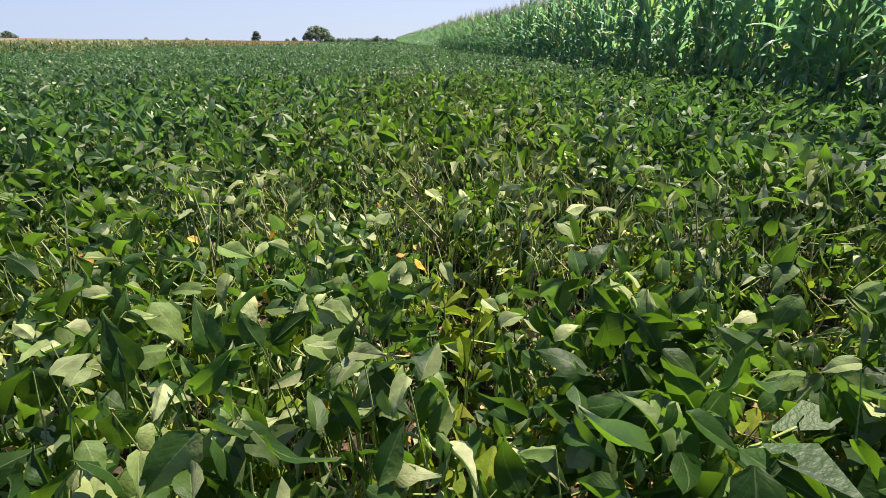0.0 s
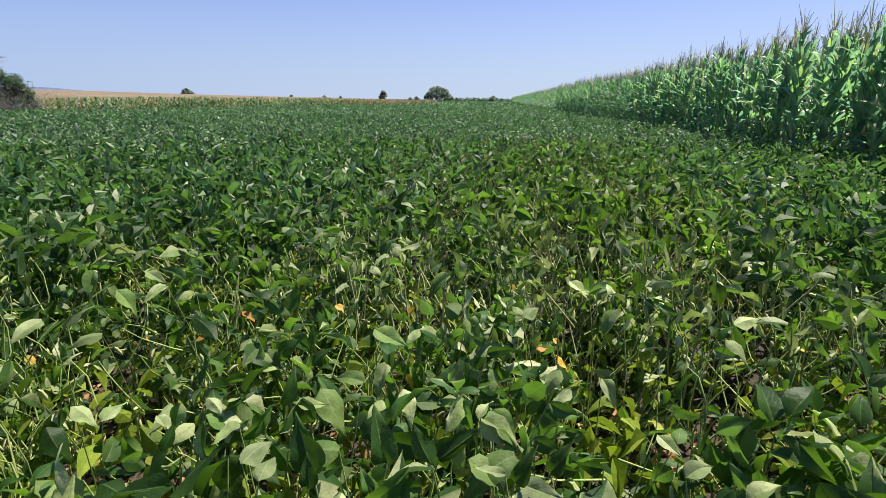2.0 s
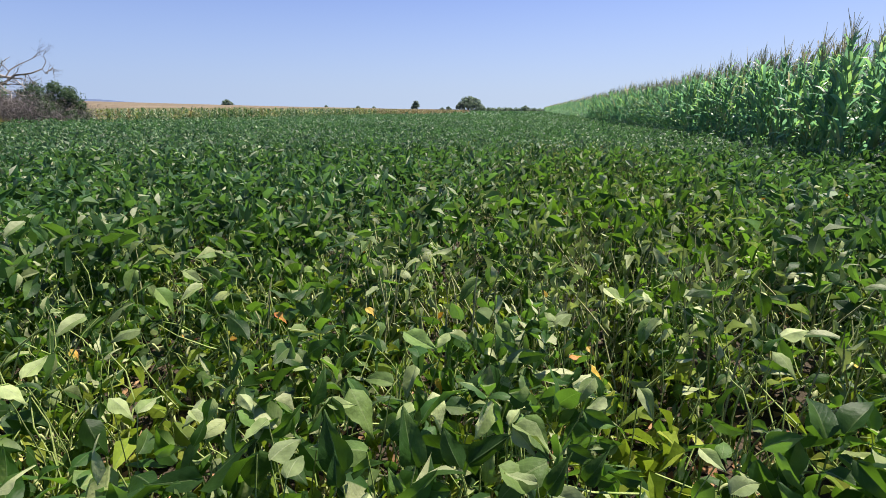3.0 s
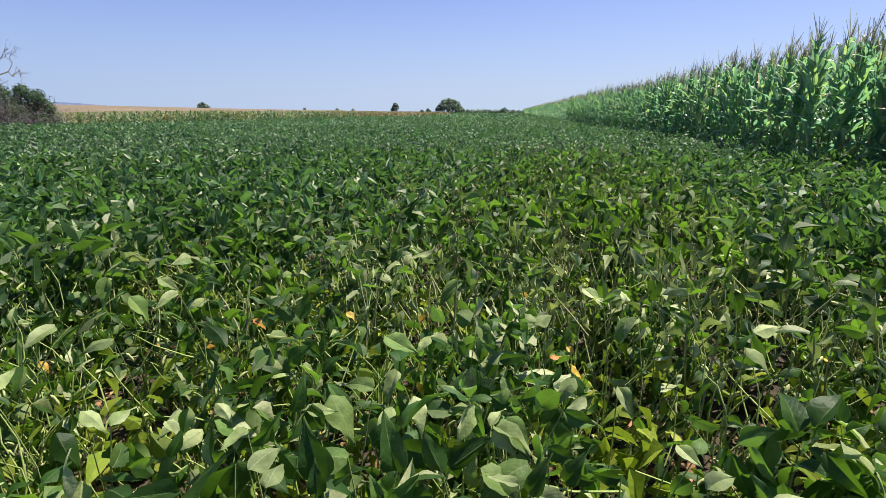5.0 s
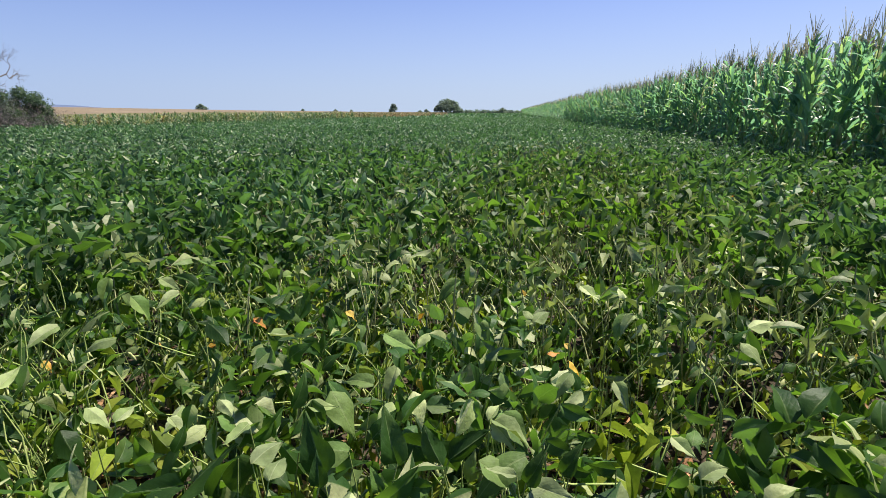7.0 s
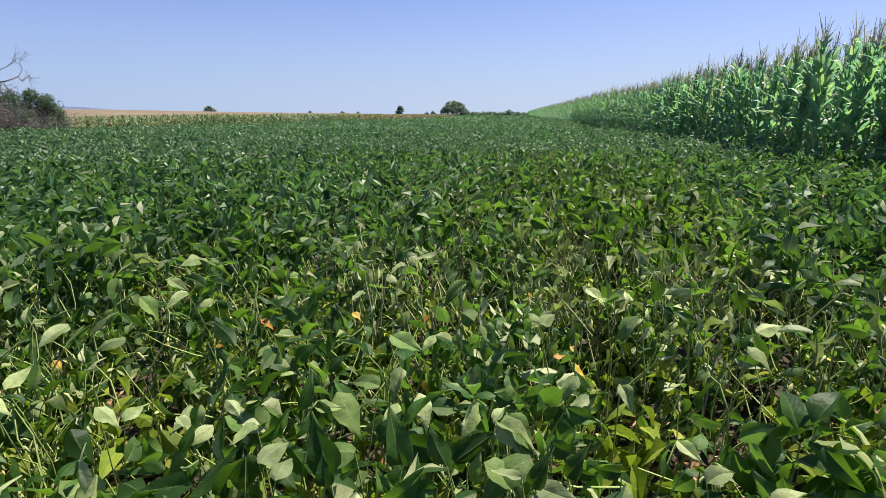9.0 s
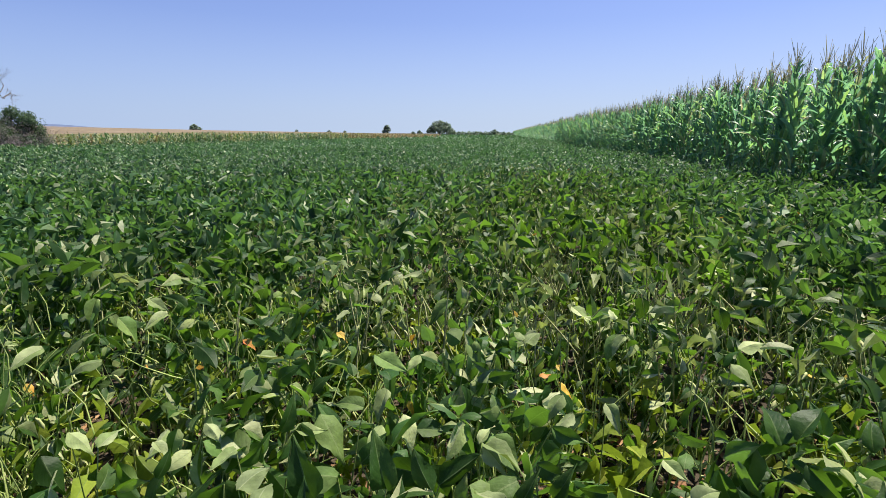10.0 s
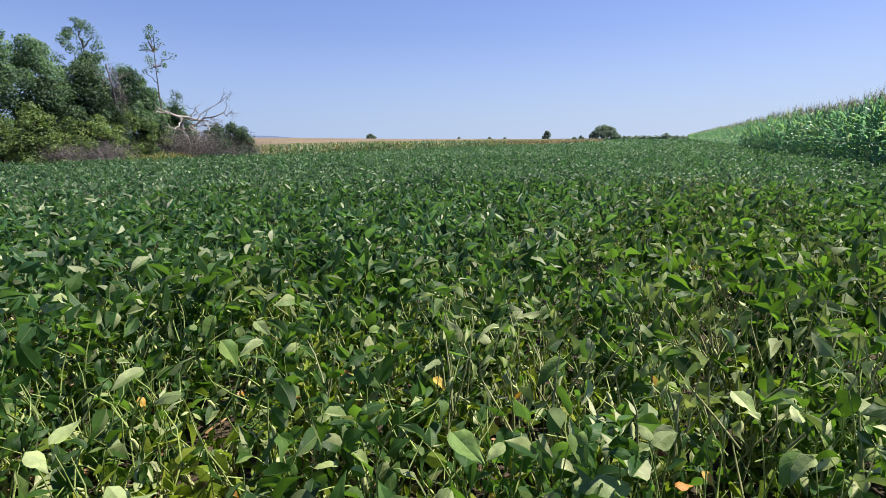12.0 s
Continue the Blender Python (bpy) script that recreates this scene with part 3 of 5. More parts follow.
def tilted(t, gx, gy):
    """Turns that lean with the slope of the canopy, as leaves of one shoot do."""
    size = np.sqrt(1 + gx * gx + gy * gy)
    nx, ny, nz = gx / size, gy / size, 1 / size
    k = 1 / (1 + nz)
    lean = np.empty((len(gx), 3, 3))
    lean[:, 0, 0], lean[:, 0, 1], lean[:, 0, 2] = 1 - nx * nx * k, -nx * ny * k, nx
    lean[:, 1, 0], lean[:, 1, 1], lean[:, 1, 2] = -nx * ny * k, 1 - ny * ny * k, ny
    lean[:, 2, 0], lean[:, 2, 1], lean[:, 2, 2] = -nx, -ny, nz
    return lean @ t


def foliage(name, r0, r1, count, templates, size, depth, rng, label, mat, stems=0, half=0, sink=0.0, upright=0.34):
    p = Pile()
    x, y = wedge(count, r0, r1, rng, half * 0.5)
    keep = rng.uniform(size=len(x)) < (0.45 + 0.55 * row_gap(x, y)) * np.clip(0.72 + 0.6 * clump(x, y), 0.2, 1)
    keep &= rng.uniform(size=len(x)) > 0.28 * np.exp(-((x - 0.5) / 1.2) ** 2 - ((y - 4) / 6) ** 4)
    keep &= rng.uniform(size=len(x)) > 0.92 * shed(x, y)
    x, y = x[keep], y[keep]
    z = canopy(x, y) + 0.04 - sink - np.minimum(rng.exponential(depth, len(x)), 0.5) + rng.normal(0, 0.03, len(x))
    n = len(x)
    lean_x = -1.5 * (canopy(x + 0.05, y) - canopy(x - 0.05, y)) / 0.1 + 0.45 * swell(x, y, 0.35, 4.0)
    lean_y = -1.5 * (canopy(x, y + 0.05) - canopy(x, y - 0.05)) / 0.1 + 0.45 * swell(y, x, 0.31, 1.0)
    kind = rng.uniform(size=n)
    pitch = np.where(kind < 0.28, rng.normal(-1.15, 0.35, n), np.where(kind < 0.28 + upright, rng.normal(1.05, 0.35, n), rng.normal(-0.15, 0.5, n)))
    t = tilted(turns(rng.uniform(0, 6.283, n), pitch, rng.normal(0, 0.8, n)), lean_x, lean_y)
    s = size * rng.uniform(0.5, 1.3, n)
    which = rng.integers(0, len(templates), n)
    pl = np.stack([x, y, z], -1)
    for k, tp in enumerate(templates):
        q = which == k
        p.spread(tp, t[q], pl[q], 0, s[q])
    if stems:
        sx, sy = wedge(stems, r0, r1, rng, half * 0.5)
        zt = canopy(sx, sy) - rng.uniform(0.0, 0.12, len(sx))
        pl = np.stack([sx, sy, zt], -1)
        for k, (bx, by, ln) in enumerate(((0.03, 0.0, 0.30), (-0.02, 0.04, 0.24), (0.06, 0.02, 0.36), (0.01, -0.05, 0.20))):
            stick = tube([(bx * 2.0, by - 0.03, -ln), (bx, by * 0.4 + 0.02, -ln * 0.6), (bx * 0.3, 0.02, -ln * 0.25), (0, -0.01, 0)], [0.0036, 0.0036, 0.0028, 0.0018], 3)
            q = pl[k::4]
            p.spread(stick, turns(rng.uniform(0, 6.283, len(q)), rng.normal(0, 0.35, len(q)), rng.normal(0, 0.35, len(q))), q, 1)
        # pods hang between the stems
        pod = tube([(0, 0, 0), (0.004, 0, -0.012), (0.006, 0, -0.024), (0.004, 0, -0.036), (0, 0, -0.048)], [0.0012, 0.0060, 0.0052, 0.0058, 0.0008], 4)
        q = pl[::2] + rng.normal(0, 0.02, (len(pl[::2]), 3)) - np.array([0, 0, 0.12])
        p.spread(pod, turns(rng.uniform(0, 6.283, len(q)), rng.normal(0, 0.5, len(q)), rng.normal(0, 0.5, len(q))), q, 2, rng.uniform(0.8, 1.2, len(q)))
    return stuff(name, p.mesh(name, [mat, M_STEM, M_POD], uv=mat is M_SOY), label, "soybean field")


rng = np.random.default_rng(23)


def field_round():
    """The same crop beside and behind the place where one stands, down to a field road."""
    p = Pile()
    for n, x0, x1, y0, y1, small, large, clear in ((36000, -28, 5, -7, 13, 0.20, 0.30, 6.0), (30000, -7, 5, -5, 7, 0.13, 0.20, 0.7)):
        x, y = rng.uniform(x0, x1, n), rng.uniform(y0, y1, n)
        dx, dy = x - HEAD.x, y - HEAD.y
        a, far_off = np.degrees(np.arctan2(dx, dy)), np.hypot(dx, dy)
        seen = (a > -72) & (a < 48) | (far_off < NEAR) & (a > -78) & (a < 60)
        keep = ~seen & (far_off > clear) & (x < corn_edge(y) - 0.15)
        x, y = x[keep], y[keep]
        z = canopy(x, y) + 0.04 - np.minimum(rng.exponential(0.12, len(x)), 0.45)
        t = turns(rng.uniform(0, 6.283, len(x)), rng.normal(-0.2, 0.6, len(x)), rng.normal(0, 0.7, len(x)))
        p.spread(KITES[0], t, np.stack([x, y, z], -1), 0, rng.uniform(small, large, len(x)))
    stuff("soybean_foliage", p.mesh("soybean_foliage", [M_SOY_FAR]), "green soybean leaves of the rows all round", "soybean field")


field_round()


def leggy_stalks():
    """Bare pale stalks and curled, drying leaves along the ageing rows."""
    p = Pile()
    n = 3000
    x, y = 0.55 + rng.normal(0, 1.15, n) + 0.5 * swell(rng.uniform(0, 9, n), 0, 2), 1.9 + 12 * rng.beta(1.1, 1.7, n)
    keep = (rng.uniform(size=n) < 0.35 + 0.65 * (swell(x, y, 0.8, 3.0) > 0.1)) & (x < corn_edge(y) - 0.2)
    x, y = x[keep], y[keep]
    top = canopy(x, y) + rng.uniform(-0.06, 0.09, len(x))
    pl = np.stack([x, y, top], -1)
    for k, (bx, by, ln) in enumerate(((0.02, 0.0, 0.34), (-0.03, 0.03, 0.26), (0.05, 0.02, 0.40))):
        q = pl[k::3]
        stick = tube([(bx * 1.5, by, -ln), (bx, by * 0.4, -ln * 0.6), (bx * 0.3, 0, -ln * 0.25), (0, 0.01, 0)], [0.0048, 0.0046, 0.0038, 0.0022], 3)
        p.spread(stick, turns(rng.uniform(0, 6.283, len(q)), rng.normal(0, 0.28, len(q)), rng.normal(0, 0.28, len(q))), q, 0)
    pod = tube([(0, 0, 0), (0.004, 0, -0.012), (0.006, 0, -0.024), (0.004, 0, -0.036), (0, 0, -0.048)], [0.0012, 0.0066, 0.0056, 0.0064, 0.0008], 4)
    q = pl[::2] + rng.normal(0, 0.02, (len(pl[::2]), 3)) - np.array([0, 0, 0.08])
    p.spread(pod, turns(rng.uniform(0, 6.283, len(q)), rng.normal(0, 0.5, len(q)), rng.normal(0, 0.5, len(q))), q, 1, rng.uniform(0.9, 1.4, len(q)))
    q = pl[1::2] + rng.normal(0, 0.03, (len(pl[1::2]), 3)) - np.array([0, 0, 0.02])
    p.spread(LEAFLETS_MID[3], turns(rng.uniform(0, 6.283, len(q)), rng.normal(-0.9, 0.5, len(q)), rng.normal(0, 0.7, len(q))), q, 2, rng.uniform(0.07, 0.125, len(q)))
    q = pl[::3] + rng.normal(0, 0.04, (len(pl[::3]), 3))
    p.spread(LEAFLETS_MID[1], turns(rng.uniform(0, 6.283, len(q)), rng.normal(0.9, 0.5, len(q)), rng.normal(0, 0.7, len(q))), q, 2, rng.uniform(0.06, 0.10, len(q)))
    q = pl[::24] + rng.normal(0, 0.03, (len(pl[::24]), 3)) - np.array([0, 0, 0.14])
    p.spread(LEAFLETS_MID[0], turns(rng.uniform(0, 6.283, len(q)), rng.normal(-0.5, 0.6, len(q)), rng.normal(0, 0.7, len(q))), q, 3, rng.uniform(0.05, 0.09, len(q)))
    stuff("drying_soybean_stalks", p.mesh("drying_soybean_stalks", [M_STALKS, M_POD, M_PALE, M_YELLOW]), "pale bare stalks, pods and curling leaves of ageing soybeans", "soybean field")


def leaf_litter():
    p = Pile()
    n = 4000
    x, y = rng.uniform(-3.5, 3.5, n), rng.uniform(-1.5, 3, n)
    z = 0.02 * swell(x, y, 0.9) + rng.uniform(0.01, 0.035, n)
    p.spread(kite(0.3, 0.4, 0.2), turns(rng.uniform(0, 6.283, n), rng.normal(0, 0.35, n), rng.normal(0, 0.5, n)), np.stack([x, y, z], -1), 0, rng.uniform(0.04, 0.10, n))
    stuff("leaf_litter", p.mesh("leaf_litter", [M_LITTER]), "brown and yellow fallen leaves on the soil", "leaf litter")


def lower_leaves():
    """Yellow-green leaves deep between the near rows; light through the gaps is put into their colour."""
    p = Pile()
    n = 5200
    x, y = rng.uniform(-3.4, 3.6, n), rng.uniform(-0.4, 3.6, n)
    keep = rng.uniform(size=n) < np.where(x > 0.75, 0.55, 1.0)
    x, y = x[keep], y[keep]
    n = len(x)
    z = rng.uniform(0.22, 0.60, n)
    t = turns(rng.uniform(0, 6.283, n), rng.normal(-0.25, 0.5, n), rng.normal(0, 0.6, n))
    for k in range(5):
        q = slice(k, None, 5)
        p.spread(LEAFLETS_MID[k], t[q], np.stack([x, y, z], -1)[q], 0, rng.uniform(0.07, 0.13, len(x[q])))
    stuff("lower_soybean_leaves", p.mesh("lower_soybean_leaves", [M_LOWLEAF]), "low leaves between the rows, coloured yellow-green as if sunlit", "soybean field")


lower_leaves()
leggy_stalks()
leaf_litter()
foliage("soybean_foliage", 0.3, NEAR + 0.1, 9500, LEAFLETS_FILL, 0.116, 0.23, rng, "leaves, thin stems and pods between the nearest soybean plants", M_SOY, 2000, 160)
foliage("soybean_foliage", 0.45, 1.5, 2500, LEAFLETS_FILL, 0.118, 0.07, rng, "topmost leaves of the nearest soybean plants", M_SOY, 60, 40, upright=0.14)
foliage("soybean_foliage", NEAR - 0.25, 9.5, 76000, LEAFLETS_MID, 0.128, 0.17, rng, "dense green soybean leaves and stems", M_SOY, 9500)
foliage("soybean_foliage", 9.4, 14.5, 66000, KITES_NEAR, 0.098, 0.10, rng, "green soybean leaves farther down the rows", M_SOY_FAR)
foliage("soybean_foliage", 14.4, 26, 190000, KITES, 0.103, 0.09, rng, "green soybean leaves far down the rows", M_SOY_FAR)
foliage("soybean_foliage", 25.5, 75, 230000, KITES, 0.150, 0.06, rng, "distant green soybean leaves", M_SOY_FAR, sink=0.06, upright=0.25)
foliage("soybean_foliage", 74, 330, 130000, [blade(1, 1, 0.36, 0, 0.0, 0.3, 0.3)], 0.38, 0.06, rng, "far green soybean leaves merging to the horizon", M_SOY_FAR, sink=0.14, upright=0.0)


# ---------------------------------------------------------------- corn
def corn_leaf(nl, na, size, rise, arch):
    """A long strap leaf that rises from the stalk and arches over; unit x across, y outwards."""
    s = np.linspace(0, 1, nl + 1)
    w = np.clip(s + 0.25, 0, 1) ** 0.5 * np.clip(1 - s, 0.01, 1) ** 0.6
    w = w / w.max() * 0.051
    ang = rise - arch * s ** 1.4
    ds = size / nl
    y = np.concatenate([[0], np.cumsum(np.cos(ang[:-1]) * ds)])
    z = np.concatenate([[0], np.cumsum(np.sin(ang[:-1]) * ds)])
    c = np.linspace(-1, 1, na + 1)
    S, C = np.meshgrid(s, c, indexing="ij")
    x = C * w[:, None]
    lift = np.abs(x) * 0.45 + 0.012 * np.sin(S * 22 + C * 2) * np.abs(C)
    v = np.stack([x, y[:, None] - lift * np.sin(ang)[:, None], z[:, None] + lift * np.cos(ang)[:, None]], -1).reshape(-1, 3)
    k = na + 1
    f = np.array([[i * k + j, i * k + j + 1, (i + 1) * k + j + 1, (i + 1) * k + j] for i in range(nl) for j in range(na)])
    return v, f, np.stack([C * 0.5 + 0.5, S], -1).reshape(-1, 2)


def tassel(rng, seg, sides):
    """The tassel: a central spike and several side branches that stand up steeply round it."""
    p = Pile()
    lean = rng.normal(0, 0.05, 2)
    p.add(*tube([(0, 0, -0.08), (lean[0] * 0.3, lean[1] * 0.3, 0.12), (lean[0], lean[1], 0.30), (lean[0] * 1.8, lean[1] * 1.8, 0.50)], [0.006, 0.006, 0.0075, 0.003], sides)[:2])
    for k in range(rng.integers(5, 9)):
        a, ln, up = rng.uniform(0, 6.28), rng.uniform(0.24, 0.36), rng.uniform(0.12, 0.42)
        z0 = rng.uniform(-0.02, 0.12)
        pts = [(math.cos(a) * q * ln * math.sin(up), math.sin(a) * q * ln * math.sin(up), z0 + q * ln * math.cos(up) - 0.05 * q * q * ln) for q in np.linspace(0, 1, seg)]
        p.add(*tube(pts, np.linspace(0.0056, 0.0028, seg), sides)[:2])
    return p


def corn_leaf_specs(rng, n, height):
    for k in range(n):
        s = k / (n - 1)
        z = 0.25 + (height - 0.40) * s
        size = 0.82 - 0.80 * max(s - 0.45, (0.45 - s) * 0.8)
        rise = rng.normal(0.95 + 0.46 * s, 0.18)
        arch = rng.normal(2.25 - 1.65 * s, 0.45)
        yield z, size, rise, arch, (k % 2) * 180 + rng.normal() * 22


rng = np.random.default_rng(31)


def corn_plant(rng, height):
    plant = tagged(new("corn_plant"), "tall green corn plant with arching leaves and a tassel", "corn plant", "corn plants at the field edge")
    st = Pile()
    st.add(*tube([(0, 0, 0), (0.005, 0, 0.6), (0.0, 0.01, 1.4), (0, 0, height)], [0.014, 0.012, 0.010, 0.005], 6)[:2])
    part("stalk", st.mesh("corn_stalk", [M_STALK]), plant)
    for z, size, rise, arch, yaw in corn_leaf_specs(rng, 14, height):
        p = Pile()
        p.add(*corn_leaf(9, 2, size, rise, arch)[:2], 0, corn_leaf(9, 2, size, rise, arch)[2])
        part("leaf", p.mesh("corn_leaf", [M_CORN]), plant, "", pose(0, 0, z, 0, 0, yaw))
    part("tassel", tassel(rng, 4, 3).mesh("corn_tassel", [M_TASSEL]), plant, "thin tan tassel", pose(0, 0, height))
    ear = Pile()
    ear.add(*tube([(0, 0.012, 0), (0, 0.03, 0.05), (0, 0.05, 0.12), (0, 0.066, 0.19), (0, 0.075, 0.23)], [0.008, 0.022, 0.026, 0.018, 0.004], 7)[:2])
    part("ear", ear.mesh("corn_ear", [M_HUSK]), plant, "green husked corn ear", pose(0, 0, 1.0, 0, 0, rng.uniform(0, 360)))
    return plant


def corn_light(rng, height, nl, n, na=1, seg=3):
    """The same plant as one piece, for the plants behind and farther off."""
    p = Pile()
    p.add(*tube([(0, 0, 0), (0, 0.01, 1.2), (0, 0, height)], [0.014, 0.011, 0.006], 4)[:2], 1)
    for z, size, rise, arch, yaw in corn_leaf_specs(rng, n, height):
        lv, lf, lu = corn_leaf(nl, na, size * 1.03, rise, arch)
        p.spread((lv, lf, lu), turns(math.radians(yaw), 0, 0), np.array([[0, 0, z]]), 0)
    tv, tf, ti, tu = tassel(rng, seg, 3).arrays()
    p.add(tv + np.array([0, 0, height]), tf, 2)
    return p.arrays()


CORN_H = 2.50
CORNS = [corn_plant(rng, CORN_H + rng.normal() * 0.08) for _ in range(6)]


def corn_spots(row, y0, y1, step, rng):
    y = np.arange(y0, y1, step)
    y = y + rng.normal(0, step * 0.2, len(y))
    x = corn_edge(y) + 0.2 + row * ROW + rng.normal(0, 0.03, len(y))
    return np.stack([x, y, np.zeros(len(y))], -1)


near_corn = [(q, r) for r, y1 in ((0, 19.0), (1, 12.0)) for q in corn_spots(r, 3.6, y1, 0.165, rng)]
for i, (q, r) in enumerate(near_corn):
    tall = 1.09 if r == 0 and abs(q[1] - 9.9) < 0.14 else rng.uniform(0.95, 1.04)
    m = pose(q[0], q[1], 0, rng.normal() * 2.5, rng.normal() * 2.5, rng.uniform(0, 360)) @ Matrix.Scale(tall, 4)
    if i < len(CORNS):
        CORNS[i].matrix_basis = m
    else:
        copy_thing(CORNS[i % len(CORNS)], m)


def corn_stand(name, places, kinds, rng, label):
    p = Pile()
    which = rng.integers(0, len(kinds), len(places))
    for k, (kv, kf, ki, ku) in enumerate(kinds):
        q = places[which == k]
        t = turns(rng.uniform(0, 6.283, len(q)), rng.normal(0, 0.03, len(q)), rng.normal(0, 0.03, len(q)))
        s = rng.uniform(0.93, 1.05, len(q))
        for mat in (0, 1, 2):
            f = kf[ki == mat]
            used = np.unique(f)
            remap = np.zeros(len(kv), int)
            remap[used] = np.arange(len(used))
            p.spread((kv[used], remap[f], ku[used]), t, q, mat, s)
    return stuff(name, p.mesh(name, [M_CORN, M_STALK, M_TASSEL]), label, "corn field")


KIND_A = [corn_light(rng, CORN_H + rng.normal() * 0.08, 6, 14, 2, 3) for _ in range(4)]
KIND_B = [corn_light(rng, CORN_H + 0.08 + rng.normal() * 0.08, 4, 12, 1, 2) for _ in range(4)]
KIND_C = [corn_light(rng, CORN_H + 0.22, 3, 9, 1, 2) for _ in range(3)]
corn_stand("corn_stand", np.concatenate([corn_spots(0, 19, 34, 0.165, rng), corn_spots(1, 12, 30, 0.165, rng), corn_spots(2, 3.6, 22, 0.165, rng)]), KIND_A, rng, "close-set green corn along the field edge")
corn_stand("corn_stand", np.concatenate([corn_spots(r, 2.5 if r > 2 else 22, 60, 0.18, rng) for r in range(2, 6)] + [corn_spots(0, 34, 60, 0.17, rng), corn_spots(1, 30, 60, 0.17, rng)]), KIND_B, rng, "green corn in the rows behind the edge")
corn_stand("corn_stand", np.concatenate([corn_spots(r, 60, 335, 0.30 + 0.1 * r, rng) for r in range(3)] + [corn_spots(r, -6, 3.6, 0.2, rng) for r in range(3)]), KIND_C, rng, "green corn running on to the horizon")


# ---------------------------------------------------------------- trees and shrubs
def limb_path(start, end, rng, bend=0.08, n=5):
    a, b = np.array(start, float), np.array(end, float)
    ln = np.linalg.norm(b - a)
    pts = [a + (b - a) * s + rng.normal(0, bend * ln * (s * (1 - s) * 2 + 0.02), 3) * (0 < s < 1) for s in np.linspace(0, 1, n)]
    return np.array(pts)


LEAF_TREE = [kite(0.34, 0.2, 0.3), kite(0.36, 0.5, 0.15)]


def crown_pile(centres, radii, leaves, size, rng):
    """Clumps of small leaves round the given centres, denser on their outsides."""
    p = Pile()
    for c, r in zip(centres, radii):
        n = max(8, int(leaves * rng.uniform(0.7, 1.3)))
        d = rng.normal(size=(n, 3))
        d /= np.linalg.norm(d, axis=1)[:, None]
        q = c + d * (r * rng.uniform(0.30, 1.15, n) ** 0.5)[:, None] * np.array([1, 1, 0.8])
        q[:, 2] = np.maximum(q[:, 2], 0.1)
        face = 1.1 / (np.maximum(d[:, 2], 0) + 0.5)
        t = tilted(turns(rng.uniform(0, 6.283, n), rng.normal(-0.2, 0.5, n), rng.normal(0, 0.5, n)), d[:, 0] * face, d[:, 1] * face)
        k = rng.integers(0, 2, n)
        s = rng.uniform(size * 0.65, size * 1.35, n)
        for j in (0, 1):
            p.spread(LEAF_TREE[j], t[k == j], q[k == j], 0, s[k == j])
    return p


def tree(name, label, x, y, height, radius, rng, clumps=40, leaves=110, size=0.11, low=0.15, trunk=0.12, mat=M_VINE, bark=None, spread_z=None, limbs=5, clump_r=0.55, category="tree", reach=0.72, dome=False, bend=0.022):
    """A tapered trunk, limbs that reach into the crown, and a crown of leaf clumps with gaps."""
    base = tagged(new(name), label, category)
    base.location = (x, y, 0)
    tp = Pile()
    stem = limb_path((0, 0, 0), (rng.normal() * radius * 7 * bend, rng.normal() * radius * 7 * bend, height * 0.82), rng, bend, 9)
    tp.add(*tube(stem, np.linspace(trunk, trunk * 0.25, 9), 7)[:2])
    part("trunk", tp.mesh("trunk", [bark or M_BARK]), base)
    z0, z1 = (spread_z or (height * low, height))
    cs, rs = [], []
    for k in range(clumps):
        a, u = rng.uniform(0, 6.283), (k + 0.5) / clumps
        z = z0 + (z1 - z0) * u
        belly = math.sin(math.pi * min(1, 0.18 + 0.82 * u)) ** 0.6
        if dome:
            # a flat-bottomed umbrella: clumps spread over a shallow cap
            r = radius * math.sqrt((k + 0.5) / clumps)
            z, belly = z0 + (z1 - z0) * (math.sqrt(max(0.0, 1 - (r / radius) ** 2)) * rng.uniform(0.35, 1.0)), 1.0
        else:
            r = radius * belly * math.sqrt(rng.uniform(0.15, 1.0))
        cr = clump_r * rng.uniform(0.6, 1.35)
        cs.append(np.array([math.cos(a) * r, math.sin(a) * r, z - cr * 0.4]))
        rs.append(cr)
    for k in range(limbs):
        i = int((k + 0.6) / limbs * clumps)
        s = stem[int(np.argmin(np.abs(stem[:, 2] - reach * cs[min(i, clumps - 1)][2])))]
        lp = Pile()
        lp.add(*tube(limb_path(s, cs[min(i, clumps - 1)], rng, 0.12, 5), np.linspace(trunk * 0.45, trunk * 0.10, 5), 5)[:2])
        part("limb", lp.mesh("limb", [bark or M_BARK]), base)
    part("crown", crown_pile(cs, rs, leaves, size, rng).mesh("crown", [mat], uv=False), base)
    return base


def bare_branches(p, start, way, length, radius, rng, depth):
    """A leafless branch that forks again and again."""
    end = np.array(start) + np.array(way) * length
    path = limb_path(start, end, rng, 0.12, 5)
    p.add(*tube(path, np.linspace(radius, radius * 0.5, 5), 5 if depth > 1 else 3)[:2])
    if depth == 0:
        return
    for k in range(3):
        s = path[2 + k % 3] if k < 2 else path[-1]
        w = np.array(way) + rng.normal(0, 0.55, 3)
        w /= np.linalg.norm(w)
        bare_branches(p, s, w, length * rng.uniform(0.45, 0.7), radius * 0.5, rng, depth - 1)


rng = np.random.default_rng(47)
WOOD = "scrubby wood at the field's edge"
